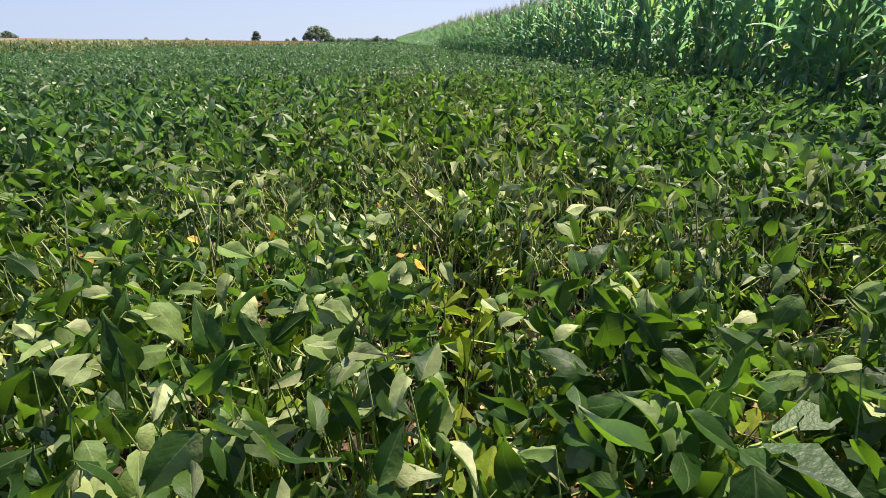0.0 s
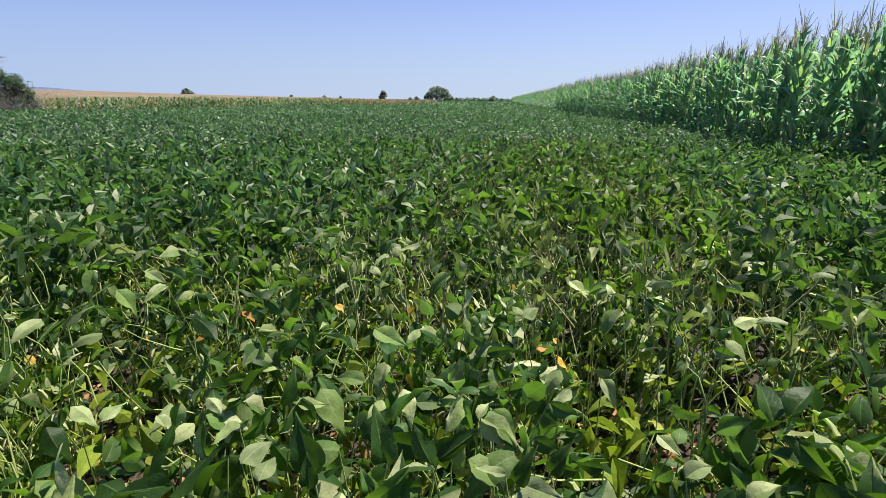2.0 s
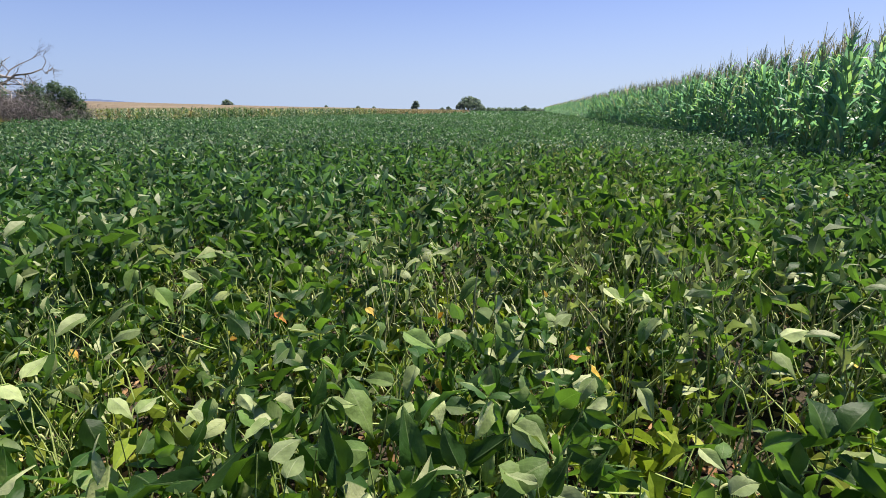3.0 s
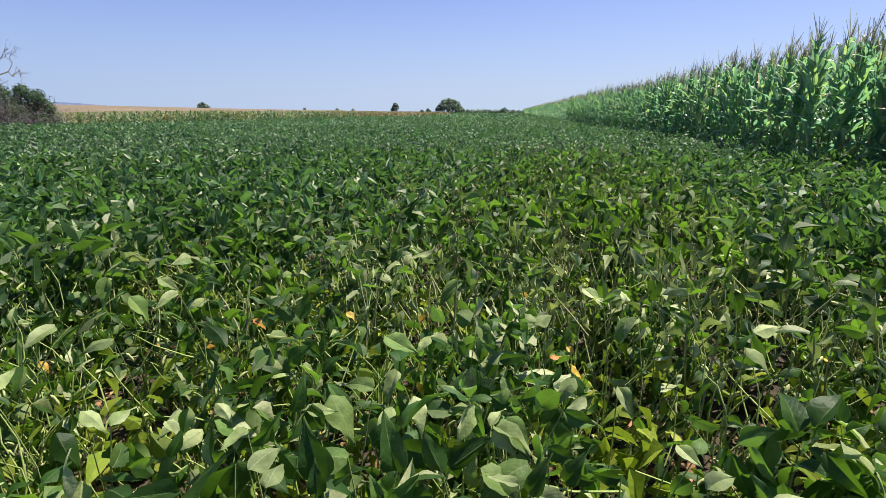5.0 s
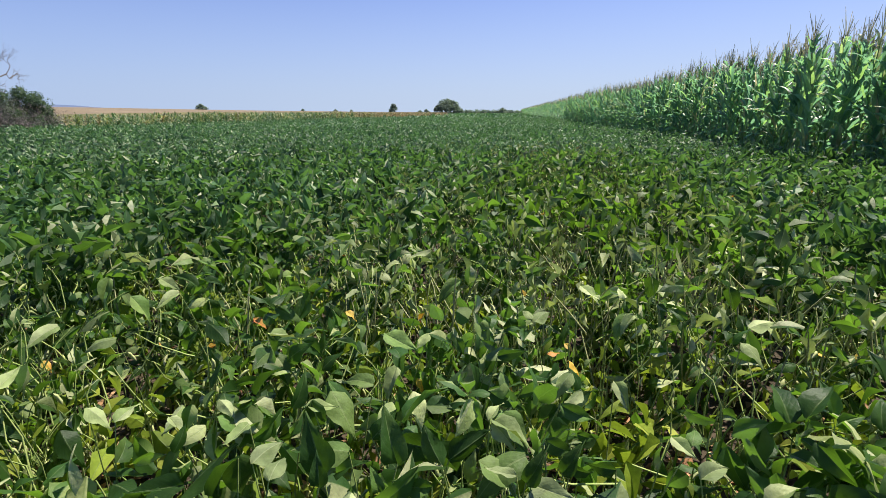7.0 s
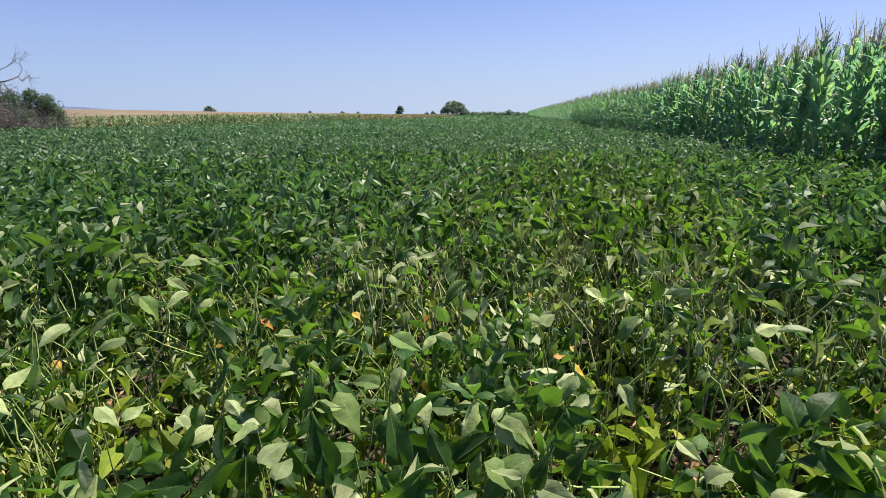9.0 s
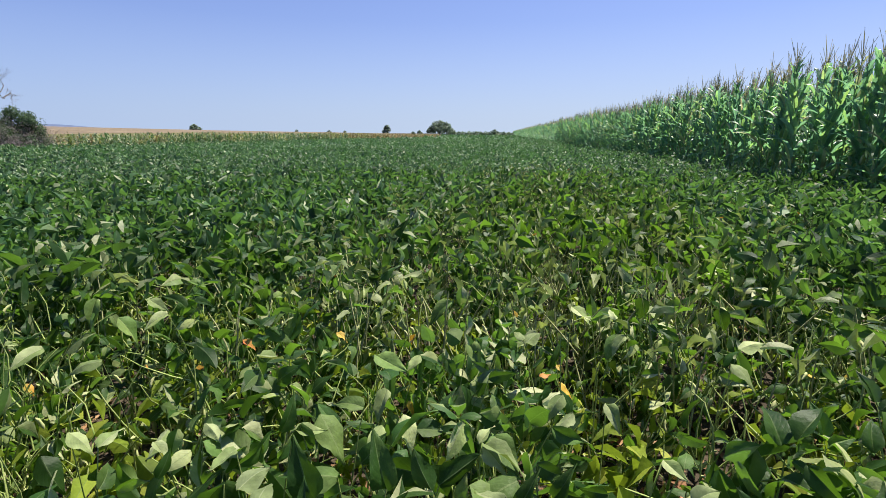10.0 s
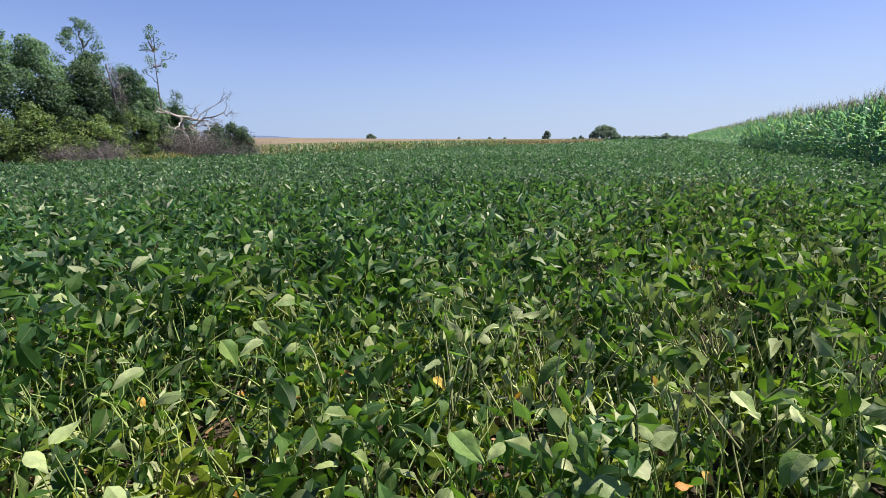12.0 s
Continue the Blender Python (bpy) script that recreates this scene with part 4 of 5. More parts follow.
# tall mass of the wood: pale vine-hung crowns, and ones between coloured dark for the shaded hollow
for x, y, h, r, n, dark in ((-31.5, 6.5, 8.0, 2.8, 14, 0), (-31.8, 10.0, 8.2, 2.6, 26, 0), (-31.0, 12.4, 7.7, 2.2, 30, 0), (-31.4, 14.6, 7.0, 2.0, 26, 0), (-30.2, 14.5, 4.9, 1.3, 18, 1), (-30.5, 16.6, 5.9, 1.1, 18, 1),
                            (-31.4, 17.4, 6.6, 1.5, 24, 0), (-30.9, 19.2, 6.0, 1.4, 24, 0), (-31.0, 20.6, 4.9, 1.1, 18, 0), (-30.6, 21.9, 3.8, 0.9, 14, 0)):
    tagged(tree("woodland_tree", "vine-smothered tree coloured dark for the shaded hollow of the wood" if dark else "dense green tree overgrown with vines at the wood's edge", x, y, h, r, rng, int(n * 2.3), 330, 0.115, 0.10, 0.14, M_SCRUB if dark else M_VINE, clump_r=0.62), group=WOOD)
tagged(tree("woodland_tree", "slender airy tree rising above the wood", -31.6, 17.4, 8.5, 1.35, rng, 46, 110, 0.085, 0.55, 0.10, M_VINE, limbs=12, clump_r=0.30, reach=0.9), group=WOOD)
tagged(tree("woodland_tree", "lone thin tree with a bare trunk and a small tufted crown", -29.8, 20.5, 8.5, 1.10, rng, 26, 34, 0.085, 0.5, 0.070, M_VINE, spread_z=(5.9, 8.5), reach=0.95, limbs=16, clump_r=0.22, bend=0.006), group=WOOD)
tagged(tree("woodland_tree", "young pointed green tree beside the fallen limbs", -30.2, 21.9, 4.9, 0.6, rng, 22, 90, 0.08, 0.25, 0.06, M_VINE, limbs=4, clump_r=0.30), group=WOOD)
# shrubs along the foot of the wood
for x, y, h, r in ((-29.4, 7.6, 2.8, 1.4), (-29.5, 9.8, 3.4, 1.5), (-29.2, 11.7, 3.0, 1.4), (-29.3, 13.2, 3.6, 1.3), (-29.4, 15.0, 2.9, 1.1), (-29.5, 16.4, 3.1, 1.2), (-29.8, 18.0, 3.5, 1.2), (-29.8, 19.6, 3.0, 1.1), (-30.3, 21.0, 2.5, 0.8), (-28.9, 23.5, 2.7, 0.9), (-28.7, 24.6, 2.9, 1.0), (-28.8, 25.7, 2.6, 0.8)):
    dark = y > 23
    tagged(tree("shrub", "dark green shrub among bare twigs" if dark else "rounded yellow-green shrub at the foot of the wood", x, y, h, r, rng, 26, 240, 0.092, 0.0, 0.05, M_SCRUB if dark else M_BUSH, limbs=4, clump_r=0.46, category="shrub"), group="shrubs along the wood")


TWIG = [kite(0.020, 0.5, 0.1), kite(0.024, 0.3, -0.1)]


def twig_shrub(x, y, h, rng):
    """A tangle of bare forked stems, fuzzy with fine twigs."""
    base = tagged(new("twig_shrub"), "grey-brown leafless shrub of tangled twigs", "shrub", "bare shrubs along the wood")
    base.location = (x, y, 0)
    for k in range(6):
        a = rng.uniform(0, 6.283)
        p = Pile()
        w = np.array([math.cos(a) * 0.55, math.sin(a) * 0.55, 1.0])
        bare_branches(p, (math.cos(a) * 0.1, math.sin(a) * 0.1, 0), w / np.linalg.norm(w), h * 0.30, 0.015, rng, 3)
        part("branch", p.mesh("branch", [M_TWIG], uv=False), base)
    p = Pile()
    n = 9000
    d = rng.normal(size=(n, 3)) * np.array([0.42, 0.42, 0.26]) * h * 0.8 + np.array([0, 0, h * 0.52])
    d[:, 2] = np.abs(d[:, 2])
    d = d[d[:, 2] < h * (0.85 + 0.15 * np.sin(d[:, 0] * 7 + d[:, 1] * 5))]
    n = len(d)
    t = turns(rng.uniform(0, 6.283, n), rng.uniform(-0.9, 1.4, n), rng.normal(0, 0.9, n))
    for j in (0, 1):
        p.spread(TWIG[j], t[j::2], d[j::2], 0, rng.uniform(0.14, 0.34, len(d[j::2])))
    part("twig_tangle", p.mesh("twig_tangle", [M_TWIG], uv=False), base)
    return base


for x, y, h in ((-28.9, 14.4, 1.7), (-28.9, 16.2, 1.9), (-29.5, 21.2, 2.6), (-29.0, 22.2, 2.7), (-29.3, 23.0, 2.5), (-28.2, 24.0, 1.3), (-28.9, 25.5, 1.9)):
    twig_shrub(x, y, h, rng)

# dead wood
snag = tagged(new("dead_tree"), "bleached and dark dead limbs fallen over at the wood's edge", "dead tree")
snag.location = (-29.4, 21.4, 0)
for way, ln, r, z, mat in (((0.1, -0.85, 0.15), 1.1, 0.10, 3.2, M_DEAD), ((0.2, 0.9, -0.12), 1.3, 0.08, 3.2, M_DEAD), ((0.25, 0.5, -0.5), 1.4, 0.06, 3.15, M_DEAD),
                           ((0.1, 0.95, 0.40), 2.3, 0.085, 2.35, M_BARK), ((0.15, 0.95, 0.55), 2.1, 0.05, 2.65, M_BARK), ((0.3, 0.9, 0.1), 1.6, 0.05, 2.8, M_TWIG), ((0.3, -0.4, -0.2), 1.2, 0.05, 2.85, M_DEAD)):
    p = Pile()
    w = np.array(way) / np.linalg.norm(way)
    bare_branches(p, (0, 0, z), w, ln, r, rng, 4 if mat is M_BARK else 2)
    part("limb", p.mesh("limb", [mat], uv=False), snag)
p = Pile()
p.add(*tube(limb_path((0, 0.3, 0), (0, 0, 3.2), rng, 0.06, 5), [0.13, 0.12, 0.11, 0.10, 0.09], 7)[:2])
part("trunk", p.mesh("trunk", [M_DEAD], uv=False), snag)
snag = tagged(new("dead_tree"), "brown dead snag hung with dry vines", "dead tree")
snag.location = (-30.2, 18.3, 0)
p = Pile()
p.add(*tube(limb_path((0, 0.4, 0), (0, -0.5, 6.0), rng, 0.03, 6), [0.11, 0.10, 0.09, 0.08, 0.06, 0.03], 7)[:2])
part("trunk", p.mesh("trunk", [M_TWIG], uv=False), snag)
for k in range(5):
    p = Pile()
    w = rng.normal(0, 0.5, 3) + np.array([0.2, 0.3, 0.2])
    bare_branches(p, (0, -0.2 - 0.06 * k, 3.6 + 0.5 * k), w / np.linalg.norm(w), 0.9, 0.03, rng, 3)
    part("branch", p.mesh("branch", [M_TWIG], uv=False), snag)
p = Pile()
m = 700
d = rng.normal(size=(m, 3)) * np.array([0.12, 0.15, 0.8]) + np.array([0.45, 0.0, 4.6])
d[:, 1] += 0.4 - 0.15 * d[:, 2]
for j in (0, 1):
    p.spread(TWIG[j], turns(rng.uniform(0, 6.283, len(d[j::2])), rng.uniform(-1.5, 0.2, len(d[j::2])), rng.normal(0, 0.9, len(d[j::2]))), d[j::2], 0, rng.uniform(0.2, 0.5, len(d[j::2])))
part("dry_vine", p.mesh("dry_vine", [M_TWIG], uv=False), snag)

# dry grass at the foot of the wood and before the dry corn
p = Pile()
n = 9000
gy_ = np.where(rng.uniform(size=n) < 0.5, rng.normal(19.6, 1.1, n), np.where(rng.uniform(size=n) < 0.6, rng.uniform(26, 32, n), rng.uniform(6, 31, n)))
gx_ = left_edge(gy_) - 0.2 - rng.exponential(0.6, n)
tuft = 0.5 + 0.5 * swell(gx_, gy_, 1.6, 4.0)
q = np.stack([gx_, gy_, 0 * gx_], -1)
p.spread(blade(3, 1, 0.03, 0, 0.35, 0.2, 0.6), turns(rng.uniform(0, 6.283, n), rng.normal(1.25, 0.2, n), 0), q, 0, (rng.uniform(0.5, 0.9, n) + 0.4 * tuft) * np.where(np.abs(gy_ - 19.6) < 3, 1.0, 0.7))
stuff("dry_grass", p.mesh("dry_grass", [M_GRASS], uv=False), "tall yellowed grass along the field margin", "grass")

# ---------------------------------------------------------------- dry corn field beyond the soy
def dry_top(x, y):
    """The height of the dry corn: level at its edge, rising towards the far left."""
    a = np.degrees(np.arctan2(-x, y))
    return 1.5 + np.clip((y - 30) / 120, 0, 1) * (np.interp(a, [9, 15, 21, 30, 38, 43, 50, 70], [1.40, 1.46, 1.72, 2.0, 2.5, 2.9, 3.5, 3.9]) - 1.5) + 0.04 * swell(x, y, 6.0)


ys = np.concatenate([np.linspace(28, 100, 60), np.linspace(102, 150, 30)])
us = np.concatenate([[0.0], np.geomspace(0.004, 1, 30)])
v, f = grid_sheet(us, ys, lambda x, y: x * 0)
v[:, 0] = left_edge(v[:, 1]) - 4.2 - v[:, 0] * (60 + 1.2 * v[:, 1])
v[:, 2] = np.where(np.repeat(np.arange(len(us)) == 0, len(ys)), 0.1, dry_top(v[:, 0], v[:, 1]) - 0.10)
stuff("dry_corn_field", mesh_of("dry_corn_field", v, f[:, ::-1], [M_DRYTOP, M_DRYWALL], np.arange(len(f)) < len(ys) - 1), "ripening tan corn field stretching to the skyline", "corn field")

DRY = []
for _ in range(5):
    p = Pile()
    p.add(*tube([(0, 0, 0), (0, 0.01, 0.8), (0, 0, 1.55)], [0.012, 0.01, 0.006], 4)[:2], 0)
    for z, size, rise, arch, yaw in corn_leaf_specs(rng, 9, 1.5):
        p.spread(corn_leaf(3, 1, size * 0.85, rise * 0.75, arch * 1.35), turns(math.radians(yaw), 0, 0), np.array([[0, 0, z]]), 0)
    p.add(*tube([(0, 0, 1.5), (0.01, 0, 1.62)], [0.006, 0.004], 3)[:2], 1)
    DRY.append(p.arrays())


def dry_stand(name, places, label, leaf_mat):
    p = Pile()
    which = rng.integers(0, len(DRY), len(places))
    for k, (kv, kf, ki, ku) in enumerate(DRY):
        q = places[which == k]
        t = turns(rng.uniform(0, 6.283, len(q)), rng.normal(0, 0.14, len(q)), rng.normal(0, 0.14, len(q)))
        s = rng.uniform(0.70, 1.04, len(q)) * (dry_top(q[:, 0], q[:, 1]) / 1.62)
        for mat in (0, 1):
            f = kf[ki == mat]
            used = np.unique(f)
            remap = np.zeros(len(kv), int)
            remap[used] = np.arange(len(used))
            p.spread((kv[used], remap[f], ku[used]), t, q, mat, s)
    return stuff(name, p.mesh(name, [leaf_mat, M_DRYTOP], uv=False), label, "corn field")


edge = []
for row, step in ((0, 0.20), (1, 0.20), (2, 0.22), (3, 0.24), (4, 0.3), (5, 0.4), (8, 0.8), (12, 1.3)):
    y = np.arange(28.5, 150, step) + rng.normal(0, 0.05, len(np.arange(28.5, 150, step)))
    edge.append(np.stack([left_edge(y) - 0.2 - row * 0.76 + rng.normal(0, 0.05, len(y)), y, 0 * y], -1))
edge = np.concatenate(edge)
ripe = swell(edge[:, 1], edge[:, 0] * 0.5, 7.0, 1.2) + rng.normal(0, 0.25, len(edge)) + np.clip((29.5 - edge[:, 1]) / 2, -0.35, 1) + np.clip((edge[:, 1] - 62) / 12, 0, 1.2)
dry_stand("dry_corn_stand", edge[ripe > 0.30], "tan dried corn plants along the edge of the field", M_DRY)
dry_stand("dry_corn_stand", edge[(ripe <= 0.30) & (ripe > -0.02)], "yellowing corn plants along the edge of the field", M_DRYYELLOW)
dry_stand("dry_corn_stand", edge[ripe <= -0.02], "still green corn plants in patches of the dry field's edge", M_DRYGREEN)

# ---------------------------------------------------------------- far trees
def far(az, d):
    return 0.2 + d * math.sin(radians(az)), 0.5 + d * math.cos(radians(az))


x, y = far(-9.55, 300)
tagged(tree("field_tree", "broad dark green tree with a domed crown across the field", x, y, 9.0, 7.6, rng, 150, 80, 0.55, 0.17, 0.40, M_TREEFAR, clump_r=1.2, limbs=9, dome=True), group="far trees")
x, y = far(-15.65, 330)
tagged(tree("field_tree", "upright grey-green tree beyond the dry field", x, y, 6.4, 2.6, rng, 34, 60, 0.6, 0.15, 0.3, M_TREEFAR, clump_r=0.9), group="far trees")
x, y = far(-35.6, 260)
tagged(tree("field_tree", "small round tree on the skyline of the dry field", x, y, 4.7, 2.2, rng, 30, 60, 0.55, 0.45, 0.25, M_TREEFAR, clump_r=0.8), group="far trees")
for az, d, h, r in ((-11.9, 300, 2.9, 1.6), (-12.6, 300, 2.3, 1.2), (-3.3, 305, 3.9, 2.0), (-7.9, 300, 3.2, 1.6), (-22.0, 320, 2.9, 1.3), (-20.3, 320, 2.6, 0.8), (-25.5, 300, 2.9, 0.9)):
    x, y = far(az, d)
    tagged(tree("far_shrub", "dark shrub on the horizon", x, y, h, r, rng, 16, 50, 0.5, 0.1, 0.12, M_TREEFAR, clump_r=0.7, limbs=3, category="shrub"), group="shrubs on the horizon")
cs, rs = [], []
for az in np.arange(-8.8, -1.2, 0.12):
    x, y = far(az, 306 + rng.normal() * 2)
    cs.append(np.array([x, y, rng.uniform(1.0, 2.2)]))
    rs.append(rng.uniform(0.8, 1.3))
stuff("hedgerow", crown_pile(cs, rs, 80, 0.5, rng).mesh("hedgerow", [M_TREEFAR], uv=False), "low dark green hedgerow at the far end of the field", "hedge")


# ---------------------------------------------------------------- leaves that stand out of the canopy
rng = np.random.default_rng(59)
LOOKS = {
    "p": ("pale soybean leaf with sun sheen in its colour", M_PALE),
    "m": ("grey-green folded soybean leaf at the canopy top", M_SAGE),
    "g": ("bright green soybean leaf with light shining through", M_SHADED),
    # upright leaves take the tone of their shaded side
    "d": ("upright soybean leaf coloured dark for its shaded side", M_SHADED),
    "y": ("yellowed dying soybean leaf low in the canopy", M_YELLOW),
}


def placed_leaf(look_of, x, y, z, yaw, pitch, roll, size):
    """A single leaf on its long petiole: where it joins, how it points in degrees, and its length."""
    label, mat = LOOKS[look_of]
    leaf = tagged(new("soybean_leaf"), label, "leaf", "leaves that stand out of the soybean canopy")
    leaf.location = (x, y, z)
    p = Pile()
    p.spread(LEAFLETS[rng.integers(len(LEAFLETS))], turns(radians(yaw), radians(pitch), radians(roll)), np.zeros((1, 3)), 0, [size * (0.88 if look_of in "dg" else 1.0)])
    part("blade", p.mesh("leaf_blade", [mat]), leaf)
    p = Pile()
    a, r = rng.uniform(0, 6.283), rng.uniform(0.04, 0.10)
    dx, dy = math.cos(a) * r, math.sin(a) * r
    p.add(*tube([(0, 0, 0), (dx * 0.3, dy * 0.3, -0.08), (dx * 0.8, dy * 0.8, -0.25), (dx, dy, -z)], [0.0014, 0.0018, 0.0022, 0.003])[:2])
    part("petiole", p.mesh("petiole", [M_STEM]), leaf)


placed_leaf("m", 0.10, 1.24, 0.84, -150, -20, 10, 0.130)
placed_leaf("p", 0.02, 1.29, 0.83, 150, -30, -10, 0.112)
placed_leaf("m", 0.06, 1.05, 0.84, -100, -25, 6, 0.130)
placed_leaf("p", -0.22, 1.42, 0.83, 170, -32, -8, 0.108)
placed_leaf("m", -0.60, 1.12, 0.82, -60, -24, 12, 0.118)
placed_leaf("p", -0.67, 1.51, 0.85, -44, -19, 16, 0.122)
placed_leaf("p", -1.41, 1.45, 0.85, 171, -2, -14, 0.118)
placed_leaf("m", -1.41, 1.76, 0.84, -76, -51, 18, 0.150)
placed_leaf("p", -1.22, 1.80, 0.85, 161, -5, -14, 0.111)
placed_leaf("p", -1.55, 1.44, 0.85, -12, -0, 15, 0.053)
placed_leaf("m", -1.45, 2.23, 0.84, -67, -28, 17, 0.150)
placed_leaf("p", -0.46, 2.35, 0.85, 136, -5, -14, 0.105)
placed_leaf("p", -0.36, 2.61, 0.85, 84, -6, -16, 0.150)
placed_leaf("m", -0.31, 1.61, 0.84, -117, -17, 10, 0.137)
placed_leaf("p", -0.16, 1.61, 0.85, 144, -17, -11, 0.070)
placed_leaf("m", -0.02, 1.76, 0.84, -139, -28, 9, 0.117)
placed_leaf("p", 0.22, 1.87, 0.85, 133, -23, -11, 0.116)
placed_leaf("p", 0.53, 1.89, 0.85, 131, -30, -9, 0.098)
placed_leaf("p", 0.37, 2.17, 0.85, -133, -14, 13, 0.115)
placed_leaf("p", 0.89, 1.84, 0.85, -74, 27, 12, 0.109)
placed_leaf("p", 0.82, 1.72, 0.85, -146, -4, 13, 0.103)
placed_leaf("p", -0.91, 1.06, 0.85, -89, -21, 10, 0.084)
placed_leaf("p", -0.79, 1.02, 0.85, -3, 18, 11, 0.081)
placed_leaf("p", -0.68, 1.11, 0.85, 172, -11, -11, 0.083)
placed_leaf("p", -0.68, 1.06, 0.85, -111, -27, 6, 0.069)
placed_leaf("p", -0.48, 1.07, 0.85, 169, -11, -10, 0.079)
placed_leaf("p", -0.61, 1.15, 0.85, -109, -24, 8, 0.068)
placed_leaf("m", -0.25, 1.30, 0.84, 79, 8, -12, 0.105)
placed_leaf("m", -0.35, 1.25, 0.84, -120, -39, 9, 0.150)
placed_leaf("p", -0.38, 1.16, 0.85, -53, -28, 15, 0.077)
placed_leaf("p", -0.13, 1.27, 0.85, -148, -27, 4, 0.103)
placed_leaf("p", -0.17, 1.21, 0.85, 154, -14, -9, 0.073)
placed_leaf("p", 0.08, 1.18, 0.85, -124, 0, 10, 0.123)
placed_leaf("p", 0.08, 1.17, 0.85, -126, -5, 10, 0.085)
placed_leaf("p", 0.07, 1.18, 0.85, -31, 25, 8, 0.072)
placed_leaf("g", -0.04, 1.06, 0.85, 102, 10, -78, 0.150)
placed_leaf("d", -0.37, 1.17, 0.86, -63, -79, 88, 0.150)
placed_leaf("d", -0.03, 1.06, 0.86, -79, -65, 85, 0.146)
placed_leaf("m", 0.16, 1.08, 0.84, 125, -1, -10, 0.150)
placed_leaf("p", 0.28, 1.44, 0.85, 137, -22, -8, 0.090)
placed_leaf("p", 0.30, 1.35, 0.85, 126, -13, -10, 0.085)
placed_leaf("d", 0.24, 1.26, 0.86, -95, -25, 79, 0.116)
placed_leaf("p", 0.39, 1.41, 0.85, -153, -21, 9, 0.088)
placed_leaf("y", 0.31, 1.87, 0.66, -84, -28, 16, 0.096)
placed_leaf("g", 0.20, 1.13, 0.85, -93, -27, 80, 0.094)
placed_leaf("p", 0.48, 1.19, 0.85, -153, -11, 9, 0.069)
placed_leaf("p", 0.50, 1.06, 0.85, -59, 23, 8, 0.086)
placed_leaf("m", 0.52, 1.18, 0.84, -21, 35, 0, 0.071)
placed_leaf("y", -0.67, 2.17, 0.66, -109, -20, 12, 0.077)
placed_leaf("y", -1.61, 1.53, 0.66, -98, -36, 8, 0.058)
placed_leaf("y", -0.86, 1.32, 0.66, -43, -40, 18, 0.049)
placed_leaf("y", 0.09, 1.67, 0.66, -150, -27, 7, 0.057)
placed_leaf("y", -0.21, 1.65, 0.66, -137, -27, 7, 0.060)
placed_leaf("y", 1.25, 2.08, 0.66, -80, 13, 12, 0.045)
placed_leaf("y", 0.31, 2.01, 0.66, -147, -26, 9, 0.051)
placed_leaf("d", 0.09, 1.75, 0.86, -88, -61, 84, 0.150)
placed_leaf("d", 0.96, 2.22, 0.86, -112, -74, 87, 0.145)
placed_leaf("d", 0.68, 2.31, 0.86, 76, -88, -90, 0.150)
placed_leaf("p", 0.14, 1.01, 0.85, 81, -9, -13, 0.061)
placed_leaf("p", 0.17, 0.99, 0.85, -117, -1, 11, 0.090)
placed_leaf("p", 0.16, 0.94, 0.85, 88, -19, -13, 0.072)
placed_leaf("p", 0.20, 0.97, 0.85, 139, -5, -10, 0.088)
placed_leaf("p", 0.29, 0.90, 0.85, 156, -18, -5, 0.092)
placed_leaf("y", 0.07, 1.06, 0.66, -80, -41, 16, 0.071)
placed_leaf("d", -0.43, 0.95, 0.86, 132, -90, -90, 0.150)
placed_leaf("p", -0.40, 0.95, 0.85, -18, 11, 12, 0.101)
placed_leaf("m", -0.22, 1.03, 0.84, 94, 7, -12, 0.139)
placed_leaf("p", -0.17, 0.91, 0.85, 178, -20, -7, 0.076)
placed_leaf("m", -0.24, 0.78, 0.84, -136, -26, 1, 0.083)
placed_leaf("g", -0.22, 0.83, 0.85, 127, -87, -89, 0.150)
placed_leaf("p", -0.13, 0.74, 0.85, -162, -21, -4, 0.082)
placed_leaf("m", 0.53, 0.71, 0.84, 56, -15, -11, 0.084)
placed_leaf("m", 0.76, 0.82, 0.84, 161, -21, 3, 0.135)
placed_leaf("m", 1.07, 0.86, 0.84, 34, -21, -15, 0.129)
placed_leaf("m", 1.30, 1.17, 0.84, 108, -32, -8, 0.128)
placed_leaf("y", 1.10, 0.96, 0.66, -140, -51, 20, 0.054)
placed_leaf("g", 0.92, 1.10, 0.85, -122, 56, 83, 0.109)
placed_leaf("g", 0.87, 1.23, 0.85, 63, -64, -85, 0.150)
placed_leaf("y", 0.70, 0.78, 0.66, -56, -13, 5, 0.045)
placed_leaf("y", -0.56, 0.96, 0.66, -8, -20, 12, 0.045)
placed_leaf("p", 1.20, 0.88, 0.85, 79, -10, -11, 0.080)
placed_leaf("m", 1.58, 1.23, 0.84, 84, -22, -12, 0.102)
placed_leaf("d", -0.09, 1.06, 0.86, -67, -86, 89, 0.150)
placed_leaf("g", -0.02, 0.95, 0.85, 112, 5, -78, 0.100)
placed_leaf("d", 0.16, 0.85, 0.86, -78, -67, 85, 0.113)
placed_leaf("d", 0.87, 0.66, 0.86, -136, -72, 86, 0.081)
placed_leaf("g", 0.34, 1.06, 0.85, 88, -4, -78, 0.076)
placed_leaf("g", 0.25, 1.05, 0.85, -86, -22, 79, 0.074)
placed_leaf("p", 0.17, 1.79, 0.85, 39, 26, -8, 0.064)
placed_leaf("p", 0.18, 1.77, 0.85, -38, 25, 9, 0.102)
placed_leaf("p", 0.17, 1.76, 0.85, 133, -9, -10, 0.079)
placed_leaf("p", 0.43, 2.03, 0.85, 54, 5, -13, 0.072)
placed_leaf("p", 0.53, 2.06, 0.85, 19, 34, -8, 0.071)
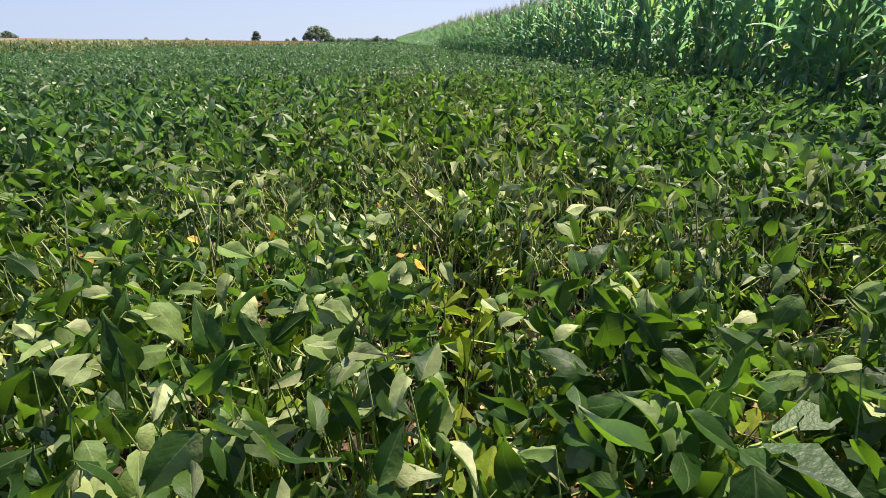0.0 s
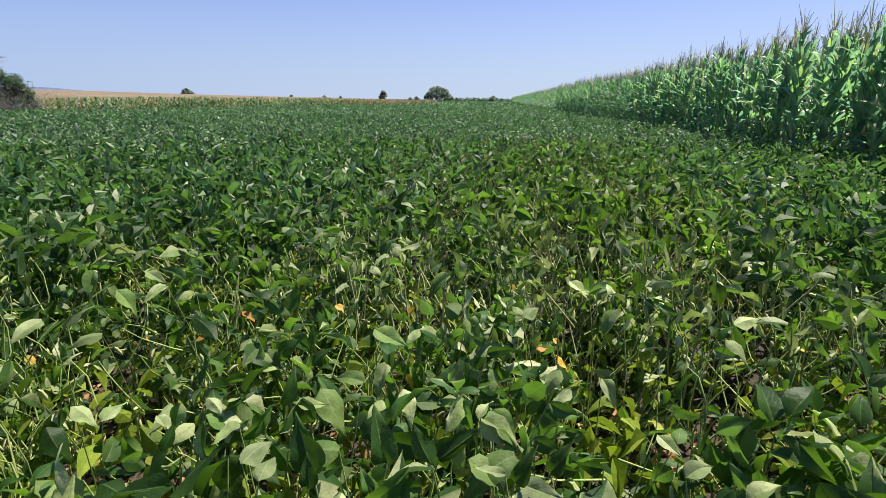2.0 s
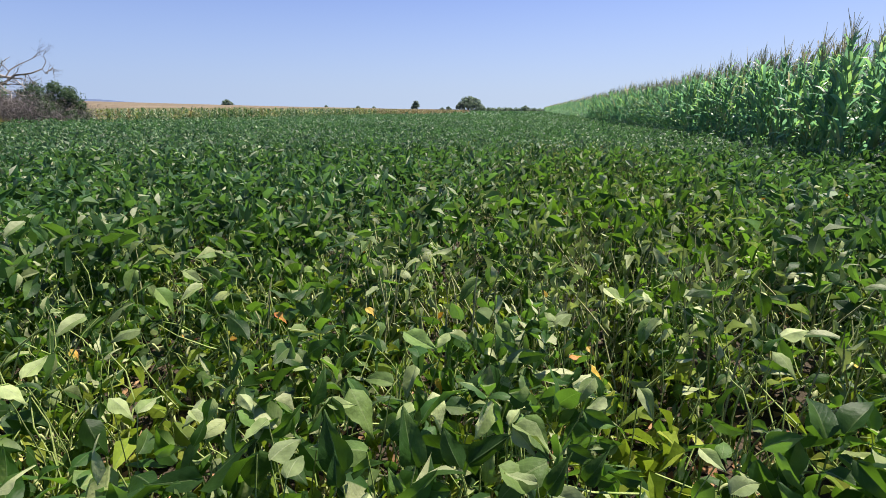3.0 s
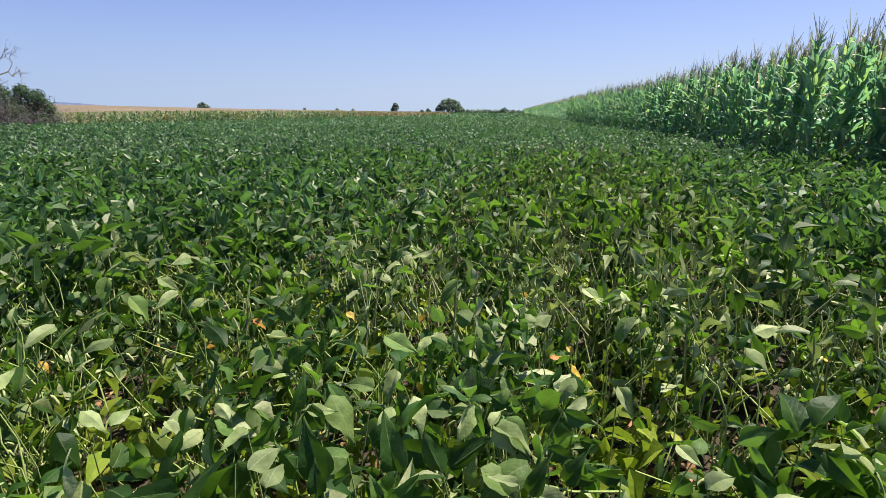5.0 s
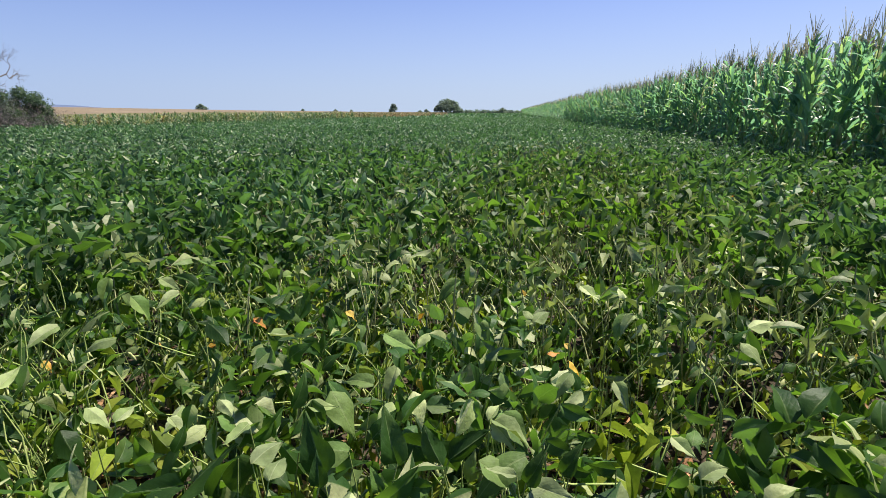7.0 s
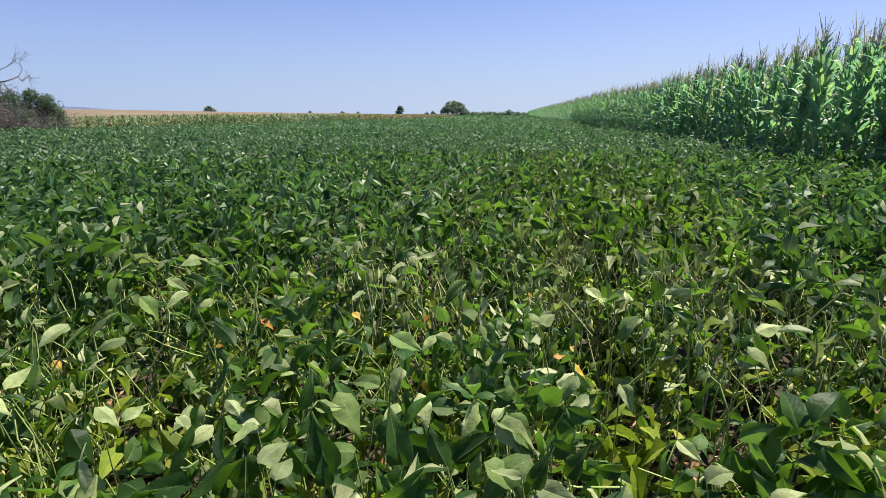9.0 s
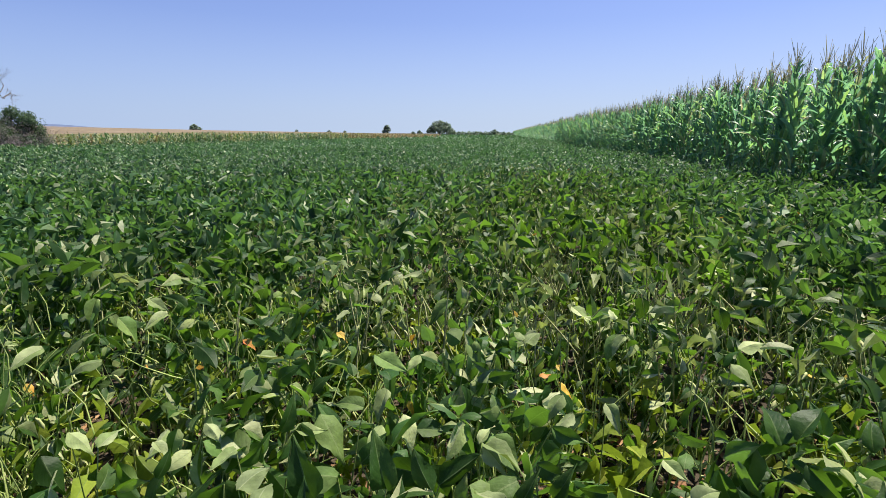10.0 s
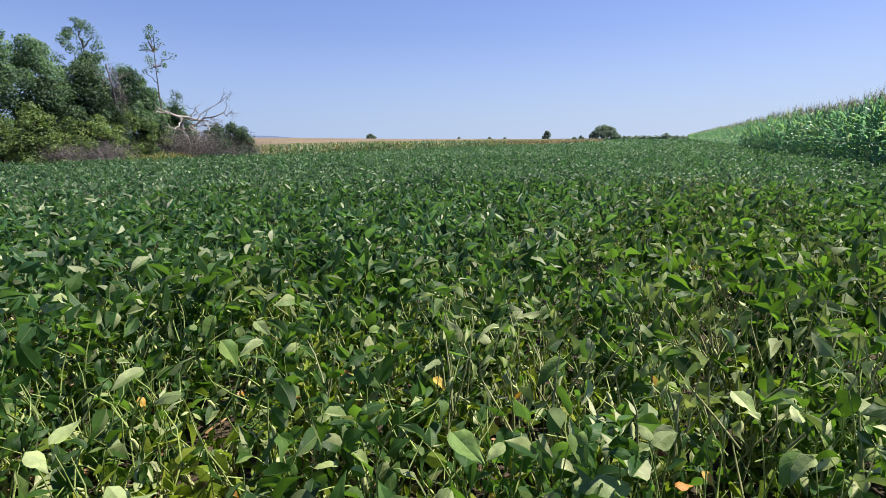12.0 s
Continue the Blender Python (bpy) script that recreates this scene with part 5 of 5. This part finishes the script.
placed_leaf("m", 0.51, 1.92, 0.84, 139, -26, -7, 0.112)
placed_leaf("p", 0.70, 2.47, 0.85, -153, -28, 10, 0.090)
placed_leaf("p", -1.21, 1.08, 0.85, 8, 6, 13, 0.084)
placed_leaf("p", -1.23, 1.04, 0.85, -78, -29, 8, 0.085)
placed_leaf("p", -1.56, 1.45, 0.85, -4, -7, 15, 0.055)
placed_leaf("p", -1.14, 1.40, 0.85, 120, 8, -13, 0.109)
placed_leaf("m", -1.68, 1.94, 0.84, -176, -56, -17, 0.150)
placed_leaf("y", 0.24, 1.90, 0.66, -54, 10, 10, 0.060)
placed_leaf("y", -1.30, 1.74, 0.66, -28, -49, 22, 0.045)
placed_leaf("g", 0.30, 1.83, 0.85, -94, -60, 84, 0.062)
placed_leaf("m", -0.14, 2.17, 0.84, 125, -30, -15, 0.150)
placed_leaf("p", -0.53, 1.96, 0.85, 161, -17, -11, 0.084)
placed_leaf("m", -0.92, 2.08, 0.84, -25, 8, 14, 0.095)
placed_leaf("p", -1.43, 1.95, 0.85, -96, -34, 9, 0.105)
placed_leaf("p", 0.19, 2.13, 0.85, -73, -22, 16, 0.065)
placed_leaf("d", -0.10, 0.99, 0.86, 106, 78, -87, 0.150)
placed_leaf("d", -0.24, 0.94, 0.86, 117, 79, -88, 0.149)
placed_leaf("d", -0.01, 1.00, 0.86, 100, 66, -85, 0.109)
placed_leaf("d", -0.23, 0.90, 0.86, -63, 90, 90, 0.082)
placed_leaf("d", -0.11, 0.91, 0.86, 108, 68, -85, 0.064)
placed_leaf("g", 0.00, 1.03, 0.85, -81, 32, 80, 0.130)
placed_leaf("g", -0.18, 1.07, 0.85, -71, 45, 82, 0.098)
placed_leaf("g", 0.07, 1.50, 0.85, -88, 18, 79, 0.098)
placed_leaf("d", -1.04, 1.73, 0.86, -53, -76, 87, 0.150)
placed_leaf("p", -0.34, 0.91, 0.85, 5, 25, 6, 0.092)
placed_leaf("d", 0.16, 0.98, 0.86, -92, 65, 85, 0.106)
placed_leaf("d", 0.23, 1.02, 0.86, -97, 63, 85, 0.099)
